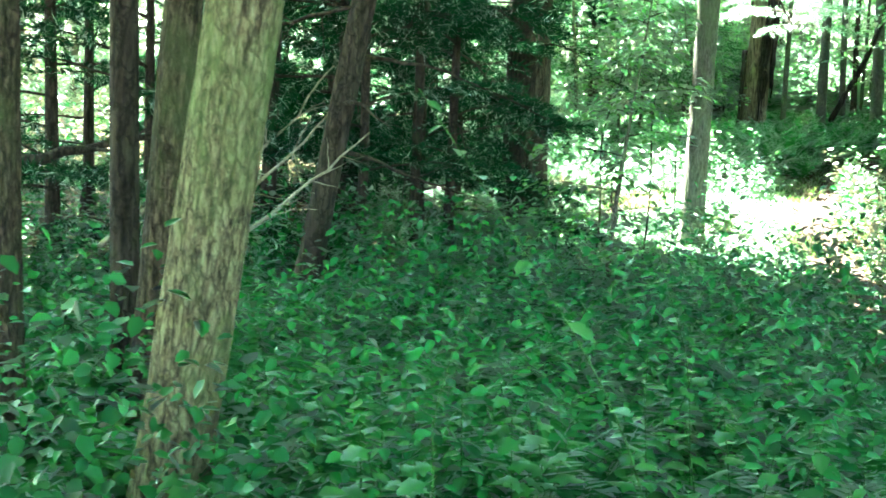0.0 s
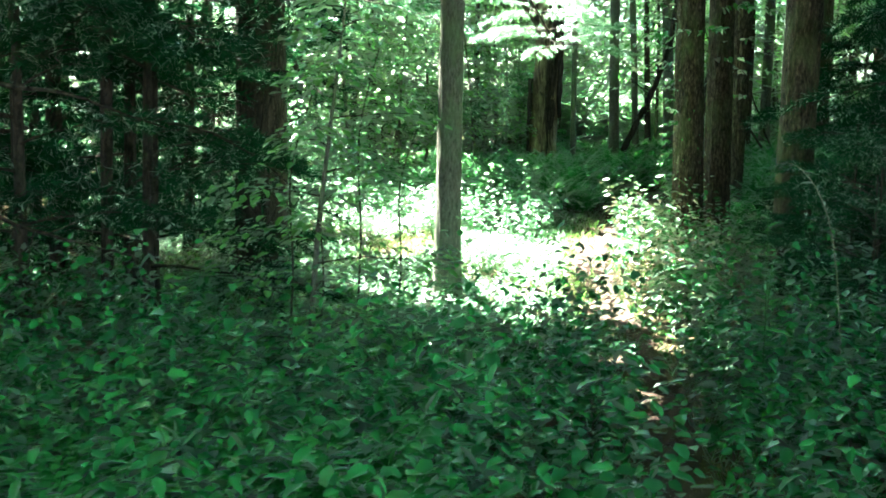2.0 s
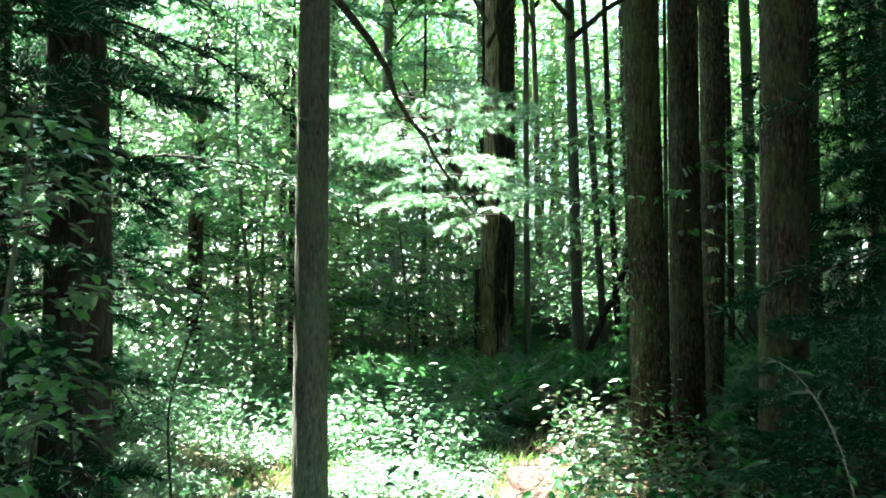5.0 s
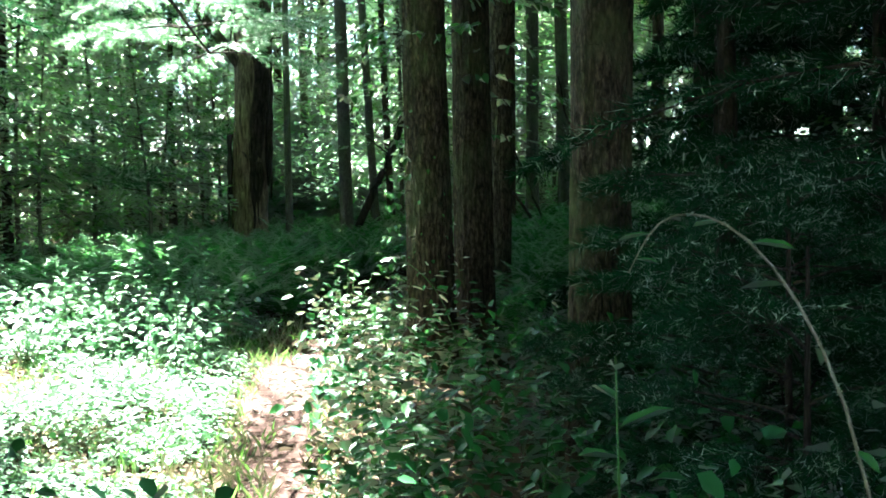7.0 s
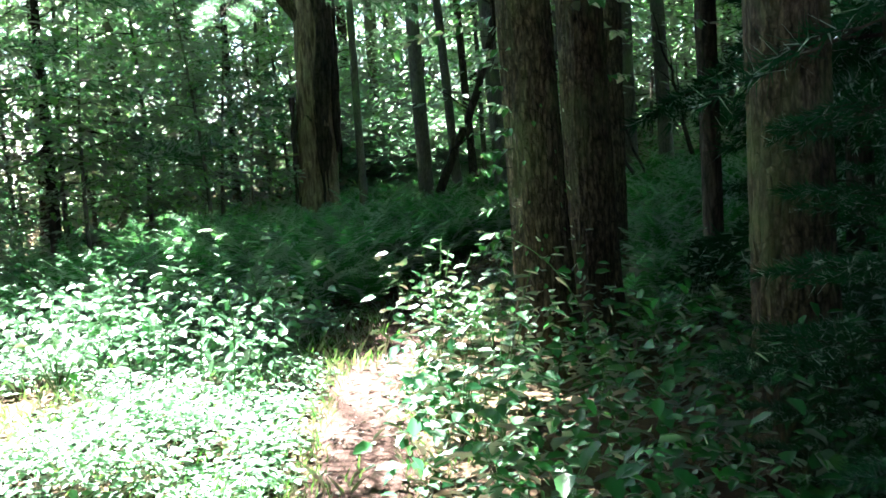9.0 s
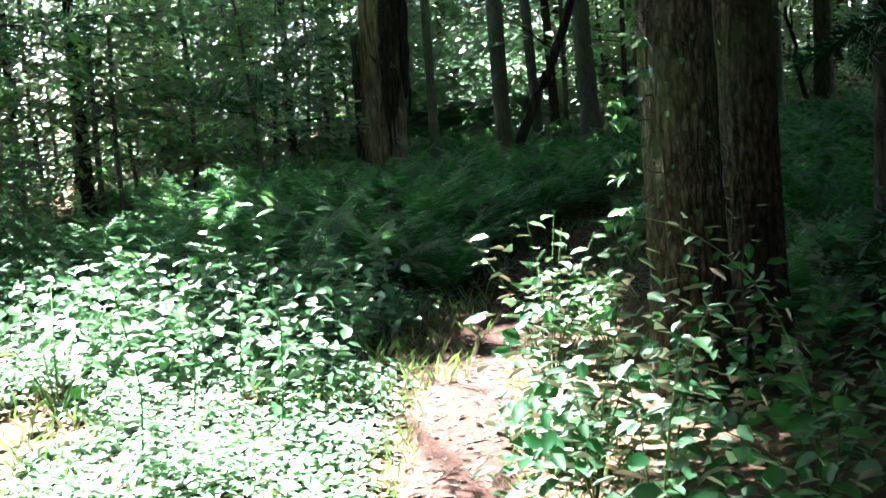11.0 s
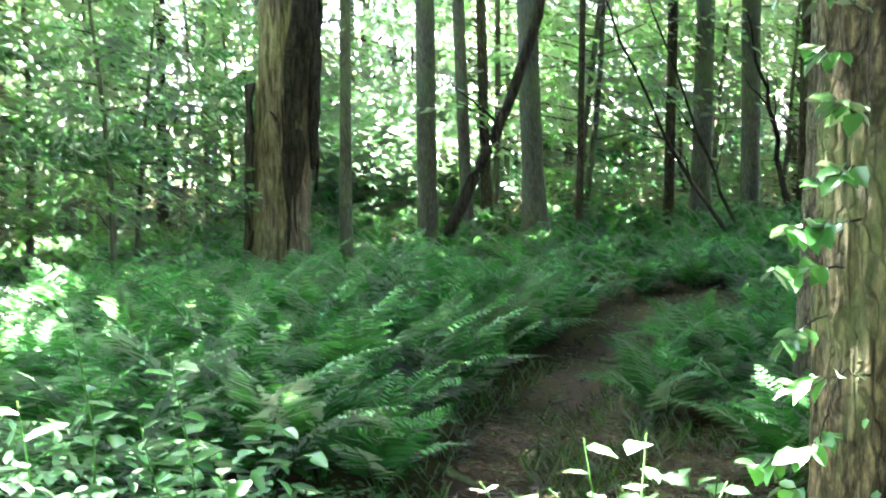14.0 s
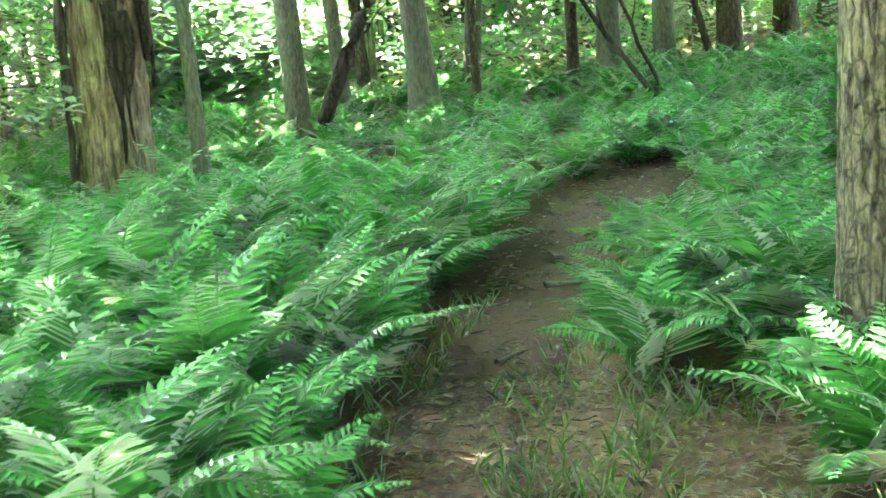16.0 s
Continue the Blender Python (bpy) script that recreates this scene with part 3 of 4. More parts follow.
# trees farther round, that close the wood
g = np.random.default_rng(5)
LABEL_FAR = "woodland tree with a leafy crown, distant or added for shade"
FAR_TRUNKS = [trunk_mesh("trunk", 11, r, (ln, 0), m, seg=10, step=0.6, seed=s) for s, (r, ln, m) in enumerate([(0.1, 0.01, BARK_BROWN), (0.14, -0.02, BARK_DARK), (0.08, 0.03, BARK_GREY)])]
count = 0
while count < 130:
    x, y = g.uniform(-26, 34), g.uniform(-14, 54)
    if (-5 < x < 14 and -0.5 < y < 27) or off_track(x, y)[0] < 1.2:
        continue
    t = thing("woodland_tree", (x, y, float(gz(x, y))), LABEL_FAR, "tree", "distant trees", g.uniform(0, 360))
    part("trunk", FAR_TRUNKS[count % 3], t)
    count += 1
    low = y > 27 or x > 13 or x < -5
    crown_on(t, 0, 0, g.uniform(0.6, 7.0) if low else g.uniform(6.5, 9.5), count, g.uniform(0, 360), g.uniform(0.8, 1.2), g.uniform(0.9, 1.5))

for k, (x, y) in enumerate(((10.2, 29.0), (4.6, 29.0), (4.4, 27.2), (13.2, 28.0), (3.0, 28.5), (7.2, 30.6), (8.6, 30.9), (6.0, 30.2))):
    t = thing("woodland_tree", (x, y, float(gz(x, y))), "leafy young woodland tree behind the fern bank", "tree", "leafy trees behind the ferns", 40 * k)
    part("trunk", FAR_TRUNKS[2], t)
    crown_on(t, 0, 0, 0.9 + 0.5 * (k % 3), k, 70 * k, 0.5, 0.9, True)
    crown_on(t, 0.4, 0, 4.2 + 0.3 * (k % 3), k + 1, 50 * k, 0.5, 0.8, True)
# mostly unseen trees behind and beside the walk, added to keep sky light out
for k in range(60):
    x, y = ((g.uniform(4.8, 14), g.uniform(-7, 5.2)), (g.uniform(-13, -3.6), g.uniform(-8, 2.5)), (g.uniform(-4, 5), g.uniform(-12, -3)), (g.uniform(12, 19), g.uniform(5, 19)))[k % 4]
    if off_track(x, y)[0] < 1.5:
        continue
    t = thing("woodland_tree", (x, y, float(gz(x, y))), LABEL_FAR, "tree", "distant trees", g.uniform(0, 360))
    part("trunk", FAR_TRUNKS[k % 3], t)
    crown_on(t, 0, 0, 0.4 if k % 4 == 3 else g.uniform(1.2, 5.0) if k % 2 else g.uniform(5.5, 8), k, g.uniform(0, 360), g.uniform(0.9, 1.2), 1.2)

# saplings and shrubs of the understorey
SAP = [(0.9, 19.6), (2.2, 20.4), (3.4, 21.6), (1.6, 22.8), (-0.3, 21.2), (0.2, 24.0), (3.9, 23.2), (4.9, 24.4), (8.9, 24.6), (9.6, 25.4), (-2.2, 17.2), (-1.4, 15.2), (-3.4, 16.6),
       (-3.0, 20.5), (5.6, 26.0), (-5, 13), (-6, 9), (11, 25.2), (12.6, 26.5), (14.5, 24), (2.9, 25.5), (-1.6, 23.4), (-4.6, 19), (2.9, 19.4), (1.9, 18.4), (0.6, 17.8), (3.9, 20.0), (2.7, 21.0), (-0.9, 16.6), (4.4, 21.9), (1.2, 20.6)]
for k, (x, y) in enumerate(SAP):
    sapling(x, y, k % 3, 77 * k, g.uniform(0.8, 1.2))
count = 0
while count < 62:
    a, d = g.uniform(-0.9, 1.0), g.uniform(12, 32)
    x, y = 3 + d * math.sin(a), 10 + d * math.cos(a)
    if off_track(x, y)[0] < 1.5 or y < 18 or (x > 4 and y < 24) or ((x - 7.2) / 1.1) ** 2 + ((y - 26.0) / 3.4) ** 2 < 1:
        continue
    sapling(x, y, count % 3, g.uniform(0, 360), g.uniform(1.0, 1.9))
    count += 1
count = 0
while count < 36:
    x, y = g.uniform(1.5, 14), g.uniform(22.5, 31)
    if off_track(x, y)[0] < 1.4 or shades_clearing(x, y, float(gz(x, y)) + 2.0) or ((x - 7.2) / 1.1) ** 2 + ((y - 26.0) / 3.4) ** 2 < 1:
        continue
    sapling(x, y, count % 3, g.uniform(0, 360), g.uniform(0.9, 1.4))
    count += 1
for x, y in ((7.4, 8.8), (8.3, 10.2), (9.6, 12.8), (8.0, 6.2), (-4, 5.2), (-3.6, 3.6), (9.8, 9.0)):
    sapling(x, y, int(x * 3) % 3, x * 90, 1.0)
sapling(1.32, 8.4, 2, 30, 0.8)

# needles and dead boughs of the pines
g = np.random.default_rng(9)
add_boughs(pine, np.linspace(1.0, 4.8, 24), 0.8, BOUGHS, g, 0.2)
add_boughs(pine, np.linspace(1.0, 4.6, 24), 0.9, BOUGHS_DENSE, g, 0.2, -4, -140, 75)
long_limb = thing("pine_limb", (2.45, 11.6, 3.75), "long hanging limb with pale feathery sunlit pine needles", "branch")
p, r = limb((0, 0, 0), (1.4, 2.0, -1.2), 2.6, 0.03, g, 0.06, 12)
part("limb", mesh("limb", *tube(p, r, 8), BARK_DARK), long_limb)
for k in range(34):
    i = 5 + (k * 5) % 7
    wood, green = BOUGHS_SUNLIT[k % 2]
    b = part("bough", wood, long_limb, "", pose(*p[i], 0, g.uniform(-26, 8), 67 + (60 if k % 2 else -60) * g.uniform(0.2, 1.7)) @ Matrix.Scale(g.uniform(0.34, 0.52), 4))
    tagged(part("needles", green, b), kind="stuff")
for x, y, s in ((7.6, 9.2, 3), (8.6, 10.6, 3.2), (9.6, 10.0, 3.4), (7.0, 10.4, 2.4), (7.2, 7.6, 2.8), (-0.6, 9.5, 2.6), (0.1, 10.4, 2.4), (-2.2, 9.2, 2.8)):
    t = thing("young_pine", (x, y, float(gz(x, y))), "dark dense young pine standing in deep shade", "pine tree", "shaded young pines")
    part("trunk", trunk_mesh("trunk", 1.5 * s, 0.045, (0, 0), BARK_DARK, seg=8, step=0.4, top=0.3, seed=int(9 * x)), t)
    add_boughs(t, np.linspace(0.2, 1.45, 20) * s, 1.0, BOUGHS_SOFT, g, 0.02, 8)
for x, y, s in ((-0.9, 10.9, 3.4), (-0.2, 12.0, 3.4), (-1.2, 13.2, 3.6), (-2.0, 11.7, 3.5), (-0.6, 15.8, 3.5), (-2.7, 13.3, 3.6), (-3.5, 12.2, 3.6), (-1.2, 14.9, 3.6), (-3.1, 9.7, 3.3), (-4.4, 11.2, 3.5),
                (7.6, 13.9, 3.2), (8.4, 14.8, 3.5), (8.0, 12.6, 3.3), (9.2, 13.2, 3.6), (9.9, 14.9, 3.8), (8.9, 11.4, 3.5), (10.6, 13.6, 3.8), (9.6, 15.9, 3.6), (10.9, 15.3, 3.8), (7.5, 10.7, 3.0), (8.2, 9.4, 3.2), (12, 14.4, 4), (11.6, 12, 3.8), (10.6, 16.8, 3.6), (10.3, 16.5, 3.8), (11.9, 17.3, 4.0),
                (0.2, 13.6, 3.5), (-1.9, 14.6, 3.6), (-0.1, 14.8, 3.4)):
    t = thing("pine_tree", (x, y, float(gz(x, y))), "dense shaded pine with full needle boughs", "pine tree", "dense shaded pines", x * 70)
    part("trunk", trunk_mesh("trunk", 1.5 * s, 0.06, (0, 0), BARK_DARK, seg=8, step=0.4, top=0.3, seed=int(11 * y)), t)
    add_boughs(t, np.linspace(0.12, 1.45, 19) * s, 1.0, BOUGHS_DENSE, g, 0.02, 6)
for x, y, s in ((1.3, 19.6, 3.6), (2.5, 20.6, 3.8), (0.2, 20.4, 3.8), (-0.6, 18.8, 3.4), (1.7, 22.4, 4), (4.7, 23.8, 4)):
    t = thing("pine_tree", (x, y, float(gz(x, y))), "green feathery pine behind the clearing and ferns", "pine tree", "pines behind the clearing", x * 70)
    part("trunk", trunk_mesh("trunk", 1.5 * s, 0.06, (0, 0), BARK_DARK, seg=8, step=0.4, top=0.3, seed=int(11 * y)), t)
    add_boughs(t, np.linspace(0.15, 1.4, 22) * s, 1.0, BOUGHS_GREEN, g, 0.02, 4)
for x, y, s in ((4.95, 9.1, 0.85), (5.3, 9.7, 0.95), (5.8, 9.2, 1.0), (5.5, 10.5, 1.05), (6.1, 10.0, 1.1), (6.6, 10.8, 1.1), (6.3, 8.7, 1.0), (7.0, 12.4, 0.9), (5.5, 8.1, 0.85)):
    t = thing("pine_sapling", (x, y, float(gz(x, y))), "bushy low dark pine sapling in deep shade", "pine sapling", "dark pine saplings")
    part("trunk", trunk_mesh("trunk", 1.5 * s, 0.02, (0, 0), BARK_DARK, seg=8, step=0.3, top=0.3, seed=int(9 * x)), t)
    add_boughs(t, np.linspace(0.15, 1.4, 20) * s, 0.48, BOUGHS_SOFT, g, 0.02, 16)
for x, y, n, zz in ((-0.2, 10.6, 12, 1.2), (6.6, 9.6, 14, 1.2)):
    t = thing("young_pine", (x + 0.3, y + 0.3, float(gz(x, y))), "small dark shaded pine with drooping boughs", "pine tree", "shaded young pines")
    part("trunk", trunk_mesh("trunk", 5, 0.04, (0, 0), BARK_DARK, seg=10, step=0.5, top=0.3, seed=n), t)
    add_boughs(t, np.linspace(zz, 4.6, n), 0.95, BOUGHS, g, 0.05)

# ---- the dead snag, fallen limbs ----
def snag_tree():
    t = thing("dead_snag", (5.24, 20.57, float(gz(5.24, 20.57))), "broken dead trunk, bark peeling from pale rotten wood", "dead tree")
    part("trunk", trunk_mesh("trunk", 6.5, 0.215, (0.015, 0), WOOD_BARE, seg=90, step=0.05, furrow=0.1, ridges=9, flare=0.22, top=0.75, seed=31, bend=0.03), t)
    # sheets of bark still clinging on
    for a0, a1, z0, z1, s in ((-20, 75, 1.4, 6.4, 1), (160, 205, 0.35, 1.5, 2), (75, 150, 2.2, 6.4, 3), (262, 338, 1.15, 6.4, 4), (268, 284, 0.1, 1.2, 5)):
        hs, th = np.arange(z0, z1, 0.08), np.radians(np.linspace(a0, a1, 22))
        H, T = np.meshgrid(hs, th, indexing="ij")
        ragged = 0.12 * np.sin(3.3 * H + s) + 0.07 * np.sin(8 * H)
        T = T + ragged * np.linspace(-1, 1, 22)[None]
        low = np.clip(1 - (H - z0) / 0.9, 0, 1)
        H = H + low * (0.4 * np.sin(6 * T + 2 * s) + 0.22 * np.sin(15 * T + s))
        rad = 0.215 * (1 - 0.25 * H / 6.5) * 1.15 + 0.012 * np.sin(11 * T + 2 * np.sin(2 * H)) + 0.008 * np.sin(17 * H + 3 * T) + 0.01
        v = np.stack([0.015 * H + rad * np.cos(T), rad * np.sin(T), H], -1).reshape(-1, 3)
        i = (np.arange(len(hs) - 1)[:, None] * 22 + np.arange(21)).ravel()
        me = mesh("bark_sheet", v, np.stack([i, i + 22, i + 23, i + 1], -1), BARK_DARK)
        ob = part("bark_sheet", me, t, "dark loose bark")
        ob.modifiers.new("thick", "SOLIDIFY").thickness = 0.02
    gg = np.random.default_rng(2)
    p, r = limb((-0.1, -0.05, 2.3), (-0.55, 0.1, 0.8), 1.9, 0.075, gg, -0.1)
    part("broken_limb", mesh("broken_limb", *tube(p, r, 10), BARK_BROWN), t)
    for k in range(5):
        a = gg.uniform(0, 6.28)
        p, r = limb((0.17 * np.cos(a), 0.17 * np.sin(a), 1.2 + k * 0.7), (np.cos(a), np.sin(a), 0.3), 0.35, 0.014, gg)
        part("stub", mesh("stub", *tube(p, r, 5), BARK_DARK), t)


snag_tree()
gg = np.random.default_rng(3)


def fallen(name, start, end, r, mat, label, twigs=4, sag=0.0, seed=0):
    """A dead limb between two points, with side twigs."""
    q = np.random.default_rng(seed)
    s, e = np.array(start, float), np.array(end, float)
    t = thing(name, start, label, "dead branch")
    p, rr = limb((0, 0, 0), e - s, np.linalg.norm(e - s), r, q, sag, 14, 0.12)
    part("limb", mesh("limb", *tube(p, rr, 8), mat), t)
    for k in range(twigs):
        i = int(q.integers(3, 12))
        d = (e - s) / np.linalg.norm(e - s) + q.normal(0, 0.7, 3)
        w, wr = limb(p[i], d, np.linalg.norm(e - s) * q.uniform(0.15, 0.35), rr[i] * 0.5, q, 0.1, 8, 0.15)
        part("twig", mesh("twig", *tube(w, wr, 5), mat), t)


z1 = float(gz(6.85, 21.5))
lean = thing("leaning_limb", (6.68, 21.35, z1 - 0.05), "dark dead limb leaning up from the trunk foot", "dead branch")
p = np.array([(-0.02, 0.0, 0.0), (0.12, -0.05, 0.3), (0.33, -0.1, 0.78), (0.58, -0.2, 1.35), (0.78, -0.3, 2.1), (0.86, -0.3, 2.8), (0.9, -0.3, 3.6)])
p = np.stack([np.interp(np.linspace(0, 6, 30), range(7), p[:, k]) for k in range(3)], -1) + np.random.default_rng(8).normal(0, 0.006, (30, 3))
part("limb", mesh("limb", *tube(p, np.linspace(0.058, 0.035, 30), 9), BARK_DARK), lean)
for k in range(5):
    w, wr = limb(p[9 + 4 * k], (0.7 * (-1) ** k, 0.2, 0.6), 0.6, 0.012, np.random.default_rng(k), 0, 8, 0.2)
    part("twig", mesh("twig", *tube(w, wr, 5), BARK_DARK), lean)
fallen("dead_branch", (8.9, 20.4, float(gz(8.9, 20.4)) + 0.1), (7.9, 21.0, 2.9), 0.022, BARK_DARK, "thin bare dead branch arching over ferns", 7, -0.3, 2)
fallen("dead_branch", (9.1, 20.6, float(gz(9.1, 20.6)) + 0.1), (8.3, 21.4, 3.2), 0.018, BARK_DARK, "thin bare dead branch arching over ferns", 7, -0.2, 3)
fallen("leaning_limb", (10.1, 21.3, float(gz(10.1, 21.3))), (9.7, 21.7, 3.2), 0.035, BARK_DARK, "dark dead limb leaning among the trunks", 3, 0, 4)
for k in range(11):
    z = 1.2 + 0.3 * k
    a = gg.uniform(0, 6.28)
    b = np.array([-0.86 + 0.16 * z, 7.7, z])
    fallen("dead_branch", tuple(b), tuple(b + np.array([np.cos(a) * 1.2, np.sin(a) * 0.9, gg.uniform(-0.3, 0.3)])), 0.016, BARK_DARK, "bare dead twig branch of the leaning trunk", 5, 0.15, 10 + k)
for k, (a, b) in enumerate((((-1.9, 8.2, 0.4), (-0.75, 8.9, 1.6)), ((-1.7, 8.4, 0.5), (-0.7, 8.1, 1.35)), ((-1.5, 7.2, 0.45), (-0.45, 7.4, 1.2)), ((-2.2, 7.9, 0.5), (-1.0, 7.5, 1.5)))):
    fallen("fallen_branch", a, b, 0.02, TWIG_PALE, "bleached fallen branch with bare twigs", 8, -0.1, 40 + k)
fallen("fallen_log", (-3.6, 7.6, 0.75), (-1.9, 8.6, 1.15), 0.07, BARK_DARK, "fallen dark log caught between trunks", 4, 0, 60)


# ---- undergrowth ----
def scatter(n, box, keep, rng):
    """Random places in a box that the rule keep lets stand."""
    out = np.zeros((0, 2))
    while len(out) < n:
        p = rng.uniform((box[0], box[1]), (box[2], box[3]), (n * 2, 2))
        out = np.concatenate([out, p[keep(p[:, 0], p[:, 1])]])
    return out[:n]


def plants(xy, height, leaf_len, per, rng, wide=0.62, spread=0.09, tilt=1.3):
    """Leafy plants: each place gets a stem's worth of leaves in pairs up its height."""
    n = len(xy)
    h = np.repeat(np.broadcast_to(height, n) * rng.uniform(0.6, 1.15, n), per)
    c = np.repeat(xy, per, 0)
    s = np.tile((np.arange(per) + 0.8) / per, n) ** 0.7
    yaw = np.repeat(rng.uniform(0, 6.28, n), per) + np.tile(np.arange(per) * 2.2, n) + rng.normal(0, 0.3, n * per)
    r = spread * (1.1 - 0.6 * s) * rng.uniform(0.3, 1.4, n * per)
    p = np.stack([c[:, 0] + r * np.cos(yaw), c[:, 1] + r * np.sin(yaw), gz(c[:, 0], c[:, 1]) + h * s], -1)
    ll = leaf_len * rng.uniform(0.6, 1.25, n * per) * (1.15 - 0.35 * s)
    return blades(p, yaw, rng.normal(-0.12, 0.3 * tilt, n * per), rng.normal(0, 0.28 * tilt, n * per), ll, ll * wide)


def stems(xy, height, rng, r=0.003):
    """Upright thin stems as three-sided spikes."""
    n = len(xy)
    z = gz(xy[:, 0], xy[:, 1])
    a = rng.uniform(0, 6.28, n)[:, None] + np.array([0, 2.09, 4.19])
    base = np.stack([xy[:, :1] + r * np.cos(a), xy[:, 1:] + r * np.sin(a), np.repeat(z[:, None], 3, 1)], -1)
    tip = np.stack([xy[:, 0] + rng.normal(0, 0.04, n), xy[:, 1] + rng.normal(0, 0.04, n), z + height * rng.uniform(0.7, 1.1, n)], -1)[:, None]
    v = np.concatenate([base, tip], 1).reshape(-1, 3)
    i = np.arange(n)[:, None] * 4
    return v, (i[:, None] + np.array([[0, 1, 3], [1, 2, 3], [2, 0, 3]])[None]).reshape(-1, 3)


def stuff(name, vf, mat, label, category):
    return tagged(new(name, mesh(name, *vf, mat)), label, category, kind="stuff")


def in_fern(x, y):
    d, side = off_track(x, y)
    right = (side > 0) & (y > 13.9 + 0.15 * (x - 5)) & (x > 4.9)
    left = (side < 0) & (y > 15.75 + 0.4 * np.clip(4.2 - x, 0, 3)) & (x > 2.3) & (y < 24)
    return (right | left) & (y < 25)


def in_clearing(x, y):
    d, side = off_track(x, y)
    return (side < 0) & (y > 9.6) & (x > -0.5 - 0.2 * (y - 12)) & ~in_fern(x, y) & (y < 20)


def patchy(x, y, seed=0.0):
    """A slow uneven pattern over the ground, from 0 to 1."""
    v = np.sin(2.1 * x + 1.3 * y + seed) + np.sin(-1.2 * x + 2.7 * y + 2 * seed) + 0.8 * np.sin(4.3 * x - 3.1 * y + seed) + 0.6 * np.sin(5.9 * x + 6.7 * y)
    return np.clip(0.5 + v / 4.4, 0, 1)


rng = np.random.default_rng(31)
near = lambda x, y: (off_track(x, y)[0] > 0.2 + 0.08 * np.sin(5 * y)) & ~in_clearing(x, y) & ~in_fern(x, y)  # noqa: E731
dark_right = lambda x, y: near(x, y) & (off_track(x, y)[1] > 0) & (y > 4)  # noqa: E731
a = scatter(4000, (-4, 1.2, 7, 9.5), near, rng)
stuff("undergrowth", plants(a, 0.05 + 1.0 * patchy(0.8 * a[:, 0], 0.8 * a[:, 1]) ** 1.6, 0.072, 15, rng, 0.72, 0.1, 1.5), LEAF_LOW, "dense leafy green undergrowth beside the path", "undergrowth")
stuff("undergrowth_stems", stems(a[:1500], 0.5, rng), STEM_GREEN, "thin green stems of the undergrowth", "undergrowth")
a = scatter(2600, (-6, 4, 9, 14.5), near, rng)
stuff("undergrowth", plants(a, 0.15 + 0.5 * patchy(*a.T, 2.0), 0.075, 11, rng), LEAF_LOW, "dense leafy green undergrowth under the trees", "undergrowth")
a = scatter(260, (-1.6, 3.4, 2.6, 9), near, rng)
stuff("undergrowth", plants(a, 0.95, 0.065, 22, rng, 0.6, 0.13, 1.4), LEAF_LIT_LOW, "tall leafy stems rising from the undergrowth", "undergrowth")
# lit-coloured plants, more of them to the right, where more light falls
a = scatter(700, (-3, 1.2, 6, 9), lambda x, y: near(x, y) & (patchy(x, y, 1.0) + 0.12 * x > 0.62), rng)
stuff("undergrowth", plants(a, 0.35 + 0.4 * patchy(*a.T), 0.07, 13, rng, 0.5, 0.11), LEAF_LIT_LOW, "brightly lit leafy plants among the undergrowth", "undergrowth")
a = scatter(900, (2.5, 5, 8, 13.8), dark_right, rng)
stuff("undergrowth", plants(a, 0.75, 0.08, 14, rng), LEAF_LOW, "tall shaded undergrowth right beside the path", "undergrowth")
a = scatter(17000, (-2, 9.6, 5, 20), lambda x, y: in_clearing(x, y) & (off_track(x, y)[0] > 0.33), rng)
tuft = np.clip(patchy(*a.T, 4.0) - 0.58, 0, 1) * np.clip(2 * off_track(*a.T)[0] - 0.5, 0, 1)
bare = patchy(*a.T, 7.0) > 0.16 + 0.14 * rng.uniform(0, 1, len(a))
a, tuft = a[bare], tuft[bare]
stuff("clearing_plants", plants(a, 0.05 + 0.05 * rng.uniform(0, 1, len(a)) + 0.6 * tuft, 0.05, 7, rng, 0.65, 0.1, 0.6), LEAF_SUNLIT, "low sunlit leafy plants covering the clearing", "undergrowth")
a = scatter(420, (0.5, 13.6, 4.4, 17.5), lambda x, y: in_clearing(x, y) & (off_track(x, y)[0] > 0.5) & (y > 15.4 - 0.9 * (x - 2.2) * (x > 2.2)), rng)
stuff("clearing_plants", plants(a, 0.42, 0.085, 9, rng, 0.6, 0.1), LEAF_SUNLIT, "taller sunlit leafy plants on the clearing's edge", "undergrowth")
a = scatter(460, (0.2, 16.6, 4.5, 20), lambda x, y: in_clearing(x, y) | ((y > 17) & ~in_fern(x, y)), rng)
stuff("clearing_shrubs", plants(a, 0.55 + 0.9 * patchy(*a.T, 3.0), 0.065, 24, rng, 0.6, 0.16, 1.2), LEAF_SUNLIT, "sunlit small-leaved shrubs behind the clearing", "undergrowth")
a = scatter(2600, (-9, 14, 18, 34), lambda x, y: ~in_fern(x, y) & ~in_clearing(x, y) & (off_track(x, y)[0] > 0.5) & (((x - 7.45) / 1.25) ** 2 + ((y - 26.9) / 2.9) ** 2 > 1), rng)
stuff("far_undergrowth", plants(a, 0.5, 0.12, 12, rng, 0.6, 0.16), LEAF_LOW, "leafy undergrowth farther back in the wood", "undergrowth")
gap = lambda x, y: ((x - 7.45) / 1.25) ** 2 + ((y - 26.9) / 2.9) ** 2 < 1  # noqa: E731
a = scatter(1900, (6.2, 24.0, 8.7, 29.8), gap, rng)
stuff("clearing_plants", plants(a, 0.5 + 0.3 * (a[:, 1] - 24), 0.17, 13, rng, 0.7, 0.2, 0.7), LEAF_SUNLIT, "sunlit pale plants in a gap behind the snag", "undergrowth")
